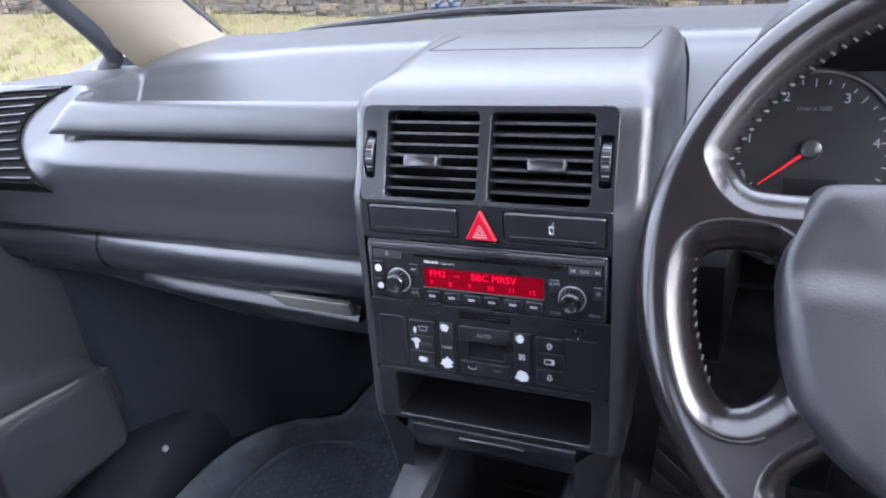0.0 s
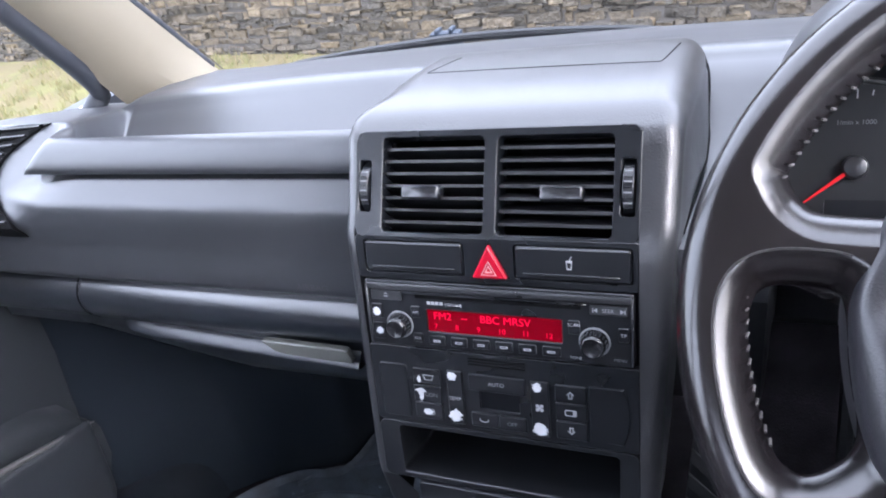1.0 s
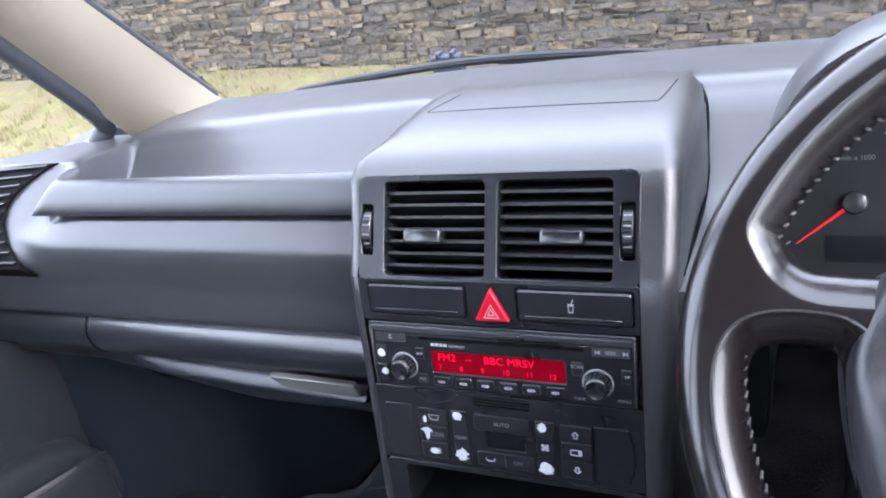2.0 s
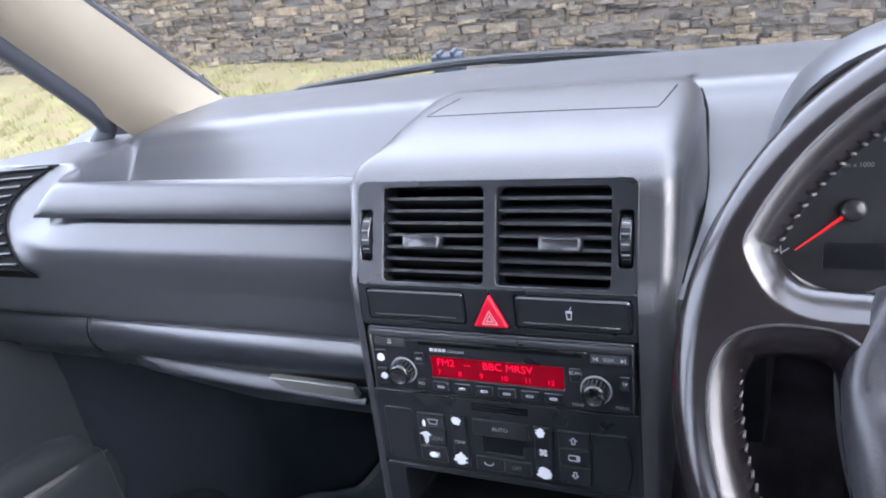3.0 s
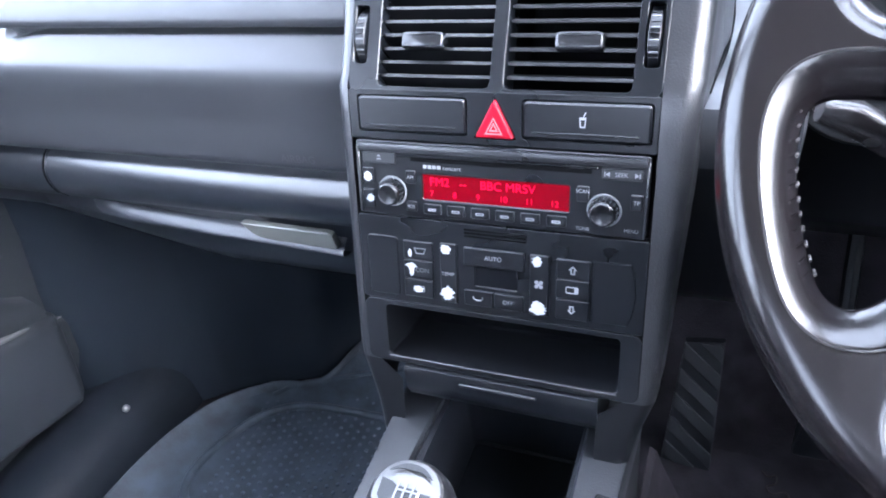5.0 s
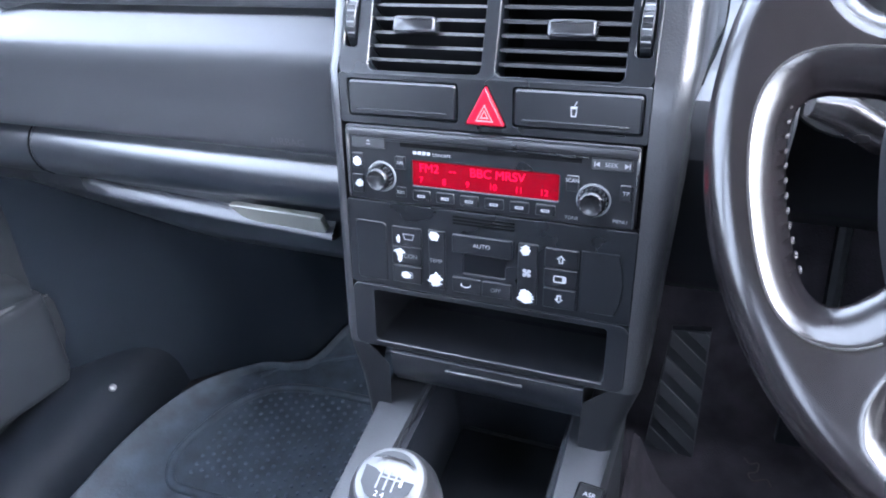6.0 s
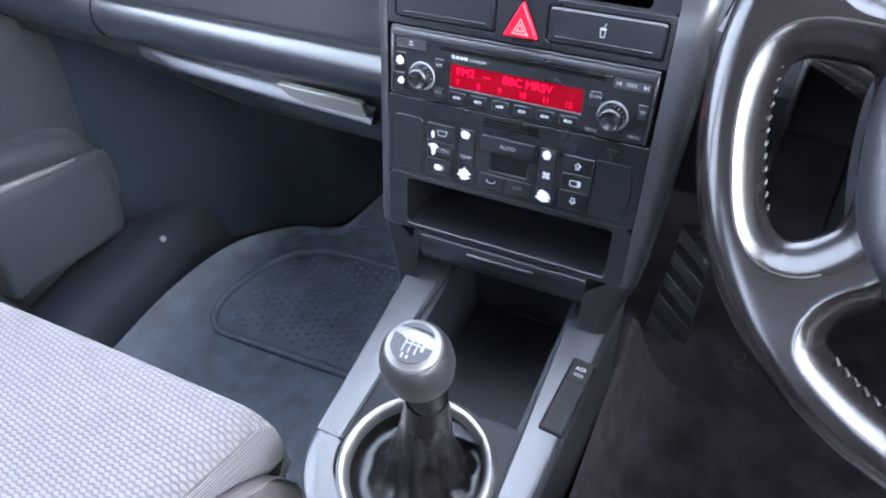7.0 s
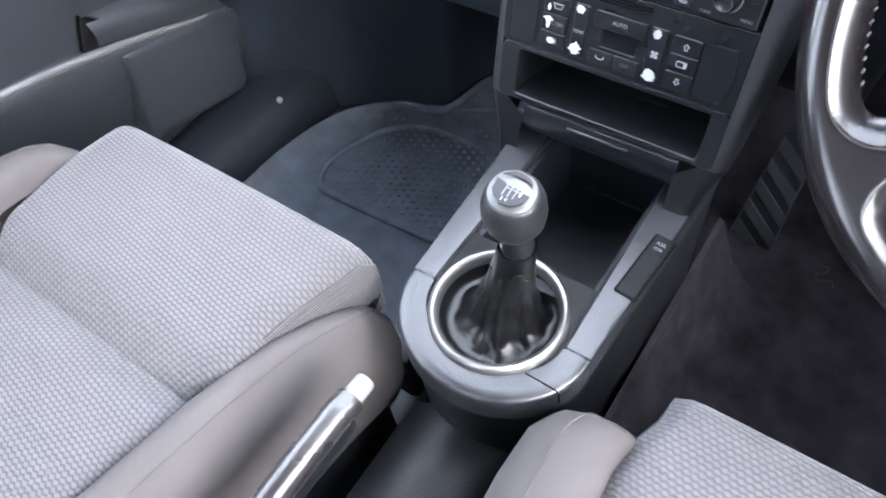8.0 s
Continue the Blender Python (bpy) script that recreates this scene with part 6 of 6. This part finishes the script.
# wiper and cowl beyond the dashboard
cowl = part("cowl", loft([[(x, 0.502, 0.52), (x, 0.60, 0.46), (x, 0.68, 0.42), (x, 0.69, 0.30)] for x in np.linspace(-0.66, 0.66, 5)]), M_SEAL)
tagged(cowl, "black plastic cowl below the windscreen", "cowl", kind="structure")
wiper = thing("wiper", "black windscreen wiper resting at the glass base", "wiper")
part("blade", tube(spline([(-0.50, 0.545, 0.525), (-0.40, 0.548, 0.534), (-0.30, 0.55, 0.541), (-0.20, 0.55, 0.5455), (-0.10, 0.55, 0.5445), (0.0, 0.55, 0.539), (0.07, 0.548, 0.532)], 5), [0.002] + [0.0062] * 29 + [0.004], 8), M_BLACK, wiper)
part("arm", tube([(-0.16, 0.556, 0.541), (0.0, 0.585, 0.52), (0.12, 0.60, 0.49)], 0.005, 8), M_BLACK, wiper)
nozzle = part("washer_nozzle", joined(box(-0.295, -0.245, 0.63, 0.65, 0.500, 0.530, 0.004), box(-0.285, -0.278, 0.63, 0.65, 0.525, 0.535, 0.002), box(-0.262, -0.255, 0.63, 0.65, 0.525, 0.536, 0.002)), M_BLUE)
tagged(nozzle, "small blue plastic fitting on the cowl", "fitting")
scrap = part("paper_scrap", joined(box(0.385, 0.43, 2.57, 2.60, -0.235, -0.195, 0.006, 1), box(0.365, 0.39, 2.575, 2.595, -0.235, -0.215, 0.004, 1)), M_WORN)
tagged(scrap, "crumpled white paper scrap lying by the wall", "litter")

# ---- stone wall, piece by piece ----
WALL_Y = 3.15
SKEW = Matrix.Translation((-2.56, 3.04, 0)) @ pose(0, 0, 0, 0, 0, -7.4) @ Matrix.Translation((2.56, -WALL_Y, 0))
stone_wall = part("wall_north", box(-9.0, 8.0, WALL_Y + 0.018, WALL_Y + 0.5, -0.5, 1.5), M_MORTAR, m=SKEW)
tagged(stone_wall, "old dry stone wall of dark and tan slabs", "wall", kind="structure")


def stone_material():
    m = material("rubble_stone", (0.228, 0.210, 0.182), 0.9, tone=0.9, tone_size=16, rough_vary=0)
    nt = m.node_tree
    b = nt.nodes["Principled BSDF"]
    rel = nt.nodes.new("ShaderNodeTexNoise")
    rel.inputs["Scale"].default_value, rel.inputs["Detail"].default_value = 26.0, 9.0
    at = nt.nodes.new("ShaderNodeNewGeometry")
    nt.links.new(at.outputs["Position"], rel.inputs["Vector"])
    hew = nt.nodes.new("ShaderNodeBump")
    hew.inputs["Strength"].default_value, hew.inputs["Distance"].default_value = 1.0, 0.045
    nt.links.new(rel.outputs["Fac"], hew.inputs["Height"])
    nt.links.new(hew.outputs["Normal"], b.inputs["Normal"])
    oi = nt.nodes.new("ShaderNodeObjectInfo")
    geo = nt.nodes.new("ShaderNodeNewGeometry")
    add = nt.nodes.new("ShaderNodeMath")
    add.operation = "ADD"
    fr = nt.nodes.new("ShaderNodeMath")
    fr.operation = "FRACT"
    nt.links.new(oi.outputs["Random"], add.inputs[0])
    nt.links.new(geo.outputs["Random Per Island"], add.inputs[1])
    nt.links.new(add.outputs[0], fr.inputs[0])
    cr = nt.nodes.new("ShaderNodeValToRGB")
    els = cr.color_ramp.elements
    els[0].position, els[0].color = 0.0, (0.36, 0.34, 0.33, 1)
    els[1].position, els[1].color = 1.0, (0.92, 0.76, 0.56, 1)
    for p, c in ((0.3, (0.42, 0.40, 0.38, 1)), (0.55, (0.58, 0.52, 0.46, 1)), (0.8, (0.74, 0.63, 0.50, 1)), (0.93, (0.95, 0.84, 0.70, 1))):
        e = els.new(p)
        e.color = c
    nt.links.new(fr.outputs[0], cr.inputs["Fac"])
    mul = nt.nodes.new("ShaderNodeMix")
    mul.data_type, mul.blend_type = "RGBA", "MULTIPLY"
    mul.inputs[0].default_value = 1.0
    src = b.inputs["Base Color"].links[0].from_socket
    gain = nt.nodes.new("ShaderNodeMix")
    gain.data_type, gain.blend_type = "RGBA", "MULTIPLY"
    gain.inputs[0].default_value = 1.0
    stain = nt.nodes.new("ShaderNodeTexNoise")
    stain.inputs["Scale"].default_value, stain.inputs["Detail"].default_value = 1.6, 8.0
    place = nt.nodes.new("ShaderNodeNewGeometry")
    nt.links.new(place.outputs["Position"], stain.inputs["Vector"])
    worn = nt.nodes.new("ShaderNodeMix")
    worn.data_type = "RGBA"
    worn.inputs[6].default_value, worn.inputs[7].default_value = (0.46, 0.49, 0.45, 1), (0.98, 0.94, 0.86, 1)
    nt.links.new(stain.outputs["Fac"], worn.inputs[0])
    nt.links.new(worn.outputs[2], gain.inputs[7])
    nt.links.new(src, gain.inputs[6])
    nt.links.new(gain.outputs[2], mul.inputs[6])
    nt.links.new(cr.outputs["Color"], mul.inputs[7])
    nt.links.new(mul.outputs[2], b.inputs["Base Color"])
    return m


M_STONE = stone_material()
rnd = random.Random(11)


def stone_shape(seed):
    r = random.Random(seed)
    bm = bmesh.new()
    loop = []
    for cx, cz, a0 in ((0.5, 0.5, 0), (-0.5, 0.5, 90), (-0.5, -0.5, 180), (0.5, -0.5, 270)):
        for k in range(2):
            a = radians(a0 + 25 + 40 * k)
            loop.append((cx - math.copysign(0.12, cx) + 0.12 * math.cos(a) + r.uniform(-0.04, 0.04), cz - math.copysign(0.2, cz) + 0.2 * math.sin(a) + r.uniform(-0.06, 0.06)))
    back = [bm.verts.new((x, 0.5, z)) for x, z in loop]
    frontv = [bm.verts.new((x * 0.97, -0.2 + r.uniform(-0.15, 0.15), z * 0.95)) for x, z in loop]
    face = [bm.verts.new((x * 0.86, -0.42 + r.uniform(-0.14, 0.14), z * 0.80)) for x, z in loop]
    n_ = len(loop)
    for i in range(n_):
        j = (i + 1) % n_
        bm.faces.new((back[i], back[j], frontv[j], frontv[i]))
        bm.faces.new((frontv[i], frontv[j], face[j], face[i]))
    bm.faces.new(face)
    bmesh.ops.recalc_face_normals(bm, faces=bm.faces)
    me = bpy.data.meshes.new("stone")
    bm.to_mesh(me)
    bm.free()
    smooth(me, 55)
    me.materials.append(M_STONE)
    return me


shapes = [stone_shape(k) for k in range(14)]
singles, rest_v, rest_f = 0, [], []
z = -0.36
placed = []
while z < 1.5:
    h = rnd.uniform(0.016, 0.050)
    x = -8.8 + rnd.uniform(0, 0.3)
    while x < 7.8:
        w = rnd.uniform(0.035, 0.17) * (0.7 + h * 9)
        placed.append((x + w / 2, z + h / 2 + rnd.uniform(-0.009, 0.009), w * 1.01, h * rnd.uniform(0.85, 1.25), rnd.uniform(0.030, 0.075), rnd.randrange(14), rnd.uniform(-5, 5)))
        x += w
    z += h
for cx, cz, w, h, d, k, rot in placed:
    m = SKEW @ Matrix.Translation((cx, WALL_Y + 0.03, cz)) @ pose(0, 0, 0, 0, rot, 0) @ Matrix.Diagonal((w, d, h, 1))
    if singles < 300 and -3.2 < cx < 0.2 and -0.28 < cz < 0.50:
        o = new("stone", shapes[k])
        o.parent = stone_wall
        o.matrix_world = m
        singles += 1
    else:
        base = len(rest_v)
        rest_v += [tuple(m @ v.co) for v in shapes[k].vertices]
        rest_f += [tuple(base + i for i in p.vertices) for p in shapes[k].polygons]
me = bpy.data.meshes.new("outlying_stones")
me.from_pydata(rest_v, [], rest_f)
smooth(me, 55)
me.materials.append(M_STONE)
rest_ob = new("outlying_stones", me)
rest_ob.parent = stone_wall
tagged(rest_ob, "more stones of the wall", kind="stuff")


# ---- grass blades and tufts before the wall ----
M_BLADE = material("grass_blade", (0.13, 0.125, 0.045), 0.8, tone=0.2)
nt = M_BLADE.node_tree
geo = nt.nodes.new("ShaderNodeNewGeometry")
cr = nt.nodes.new("ShaderNodeValToRGB")
els = cr.color_ramp.elements
els[0].color, els[1].color = (0.085, 0.095, 0.030, 1), (0.22, 0.17, 0.095, 1)
e = els.new(0.45)
e.color = (0.15, 0.145, 0.05, 1)
nt.links.new(geo.outputs["Random Per Island"], cr.inputs["Fac"])
nt.links.new(cr.outputs["Color"], nt.nodes["Principled BSDF"].inputs["Base Color"])
gv, gf = [], []
rg = random.Random(5)
for clump in range(1500):
    cx, cy = rg.uniform(-4.6, -1.1), rg.uniform(0.9, 3.25)
    tall = rg.uniform(0.02, 0.055) * (0.6 + 0.8 * (0.5 + 0.5 * noise.noise((cx * 1.7, cy * 1.7, 3))))
    for blade in range(rg.randrange(6, 12)):
        x, y = cx + rg.gauss(0, 0.022), cy + rg.gauss(0, 0.022)
        z0 = -0.31 + 0.02 * noise.noise((x * 1.3, y * 1.3, 0)) + 0.10 * max(0, min(1, (y - 2.2) / 0.9))
        a, lean, h = rg.uniform(0, 6.28), rg.uniform(0.1, 0.9), tall * rg.uniform(0.6, 1.2)
        dx, dy, w = math.cos(a) * lean * h, math.sin(a) * lean * h, 0.0022
        k = len(gv)
        gv += [(x - w * math.sin(a), y + w * math.cos(a), z0), (x + w * math.sin(a), y - w * math.cos(a), z0), (x + dx * 0.4 + w * 0.7 * math.sin(a), y + dy * 0.4 - w * 0.7 * math.cos(a), z0 + 0.01 + h * 0.6), (x + dx * 0.4 - w * 0.7 * math.sin(a), y + dy * 0.4 + w * 0.7 * math.cos(a), z0 + 0.01 + h * 0.6), (x + dx, y + dy, z0 + 0.01 + h)]
        gf += [(k, k + 1, k + 2, k + 3), (k + 3, k + 2, k + 4)]
me = bpy.data.meshes.new("grass")
me.from_pydata(gv, [], gf)
me.materials.append(M_BLADE)
tagged(new("grass", me), "rough yellow-green grass tufts before the stone wall", "grass", kind="stuff")
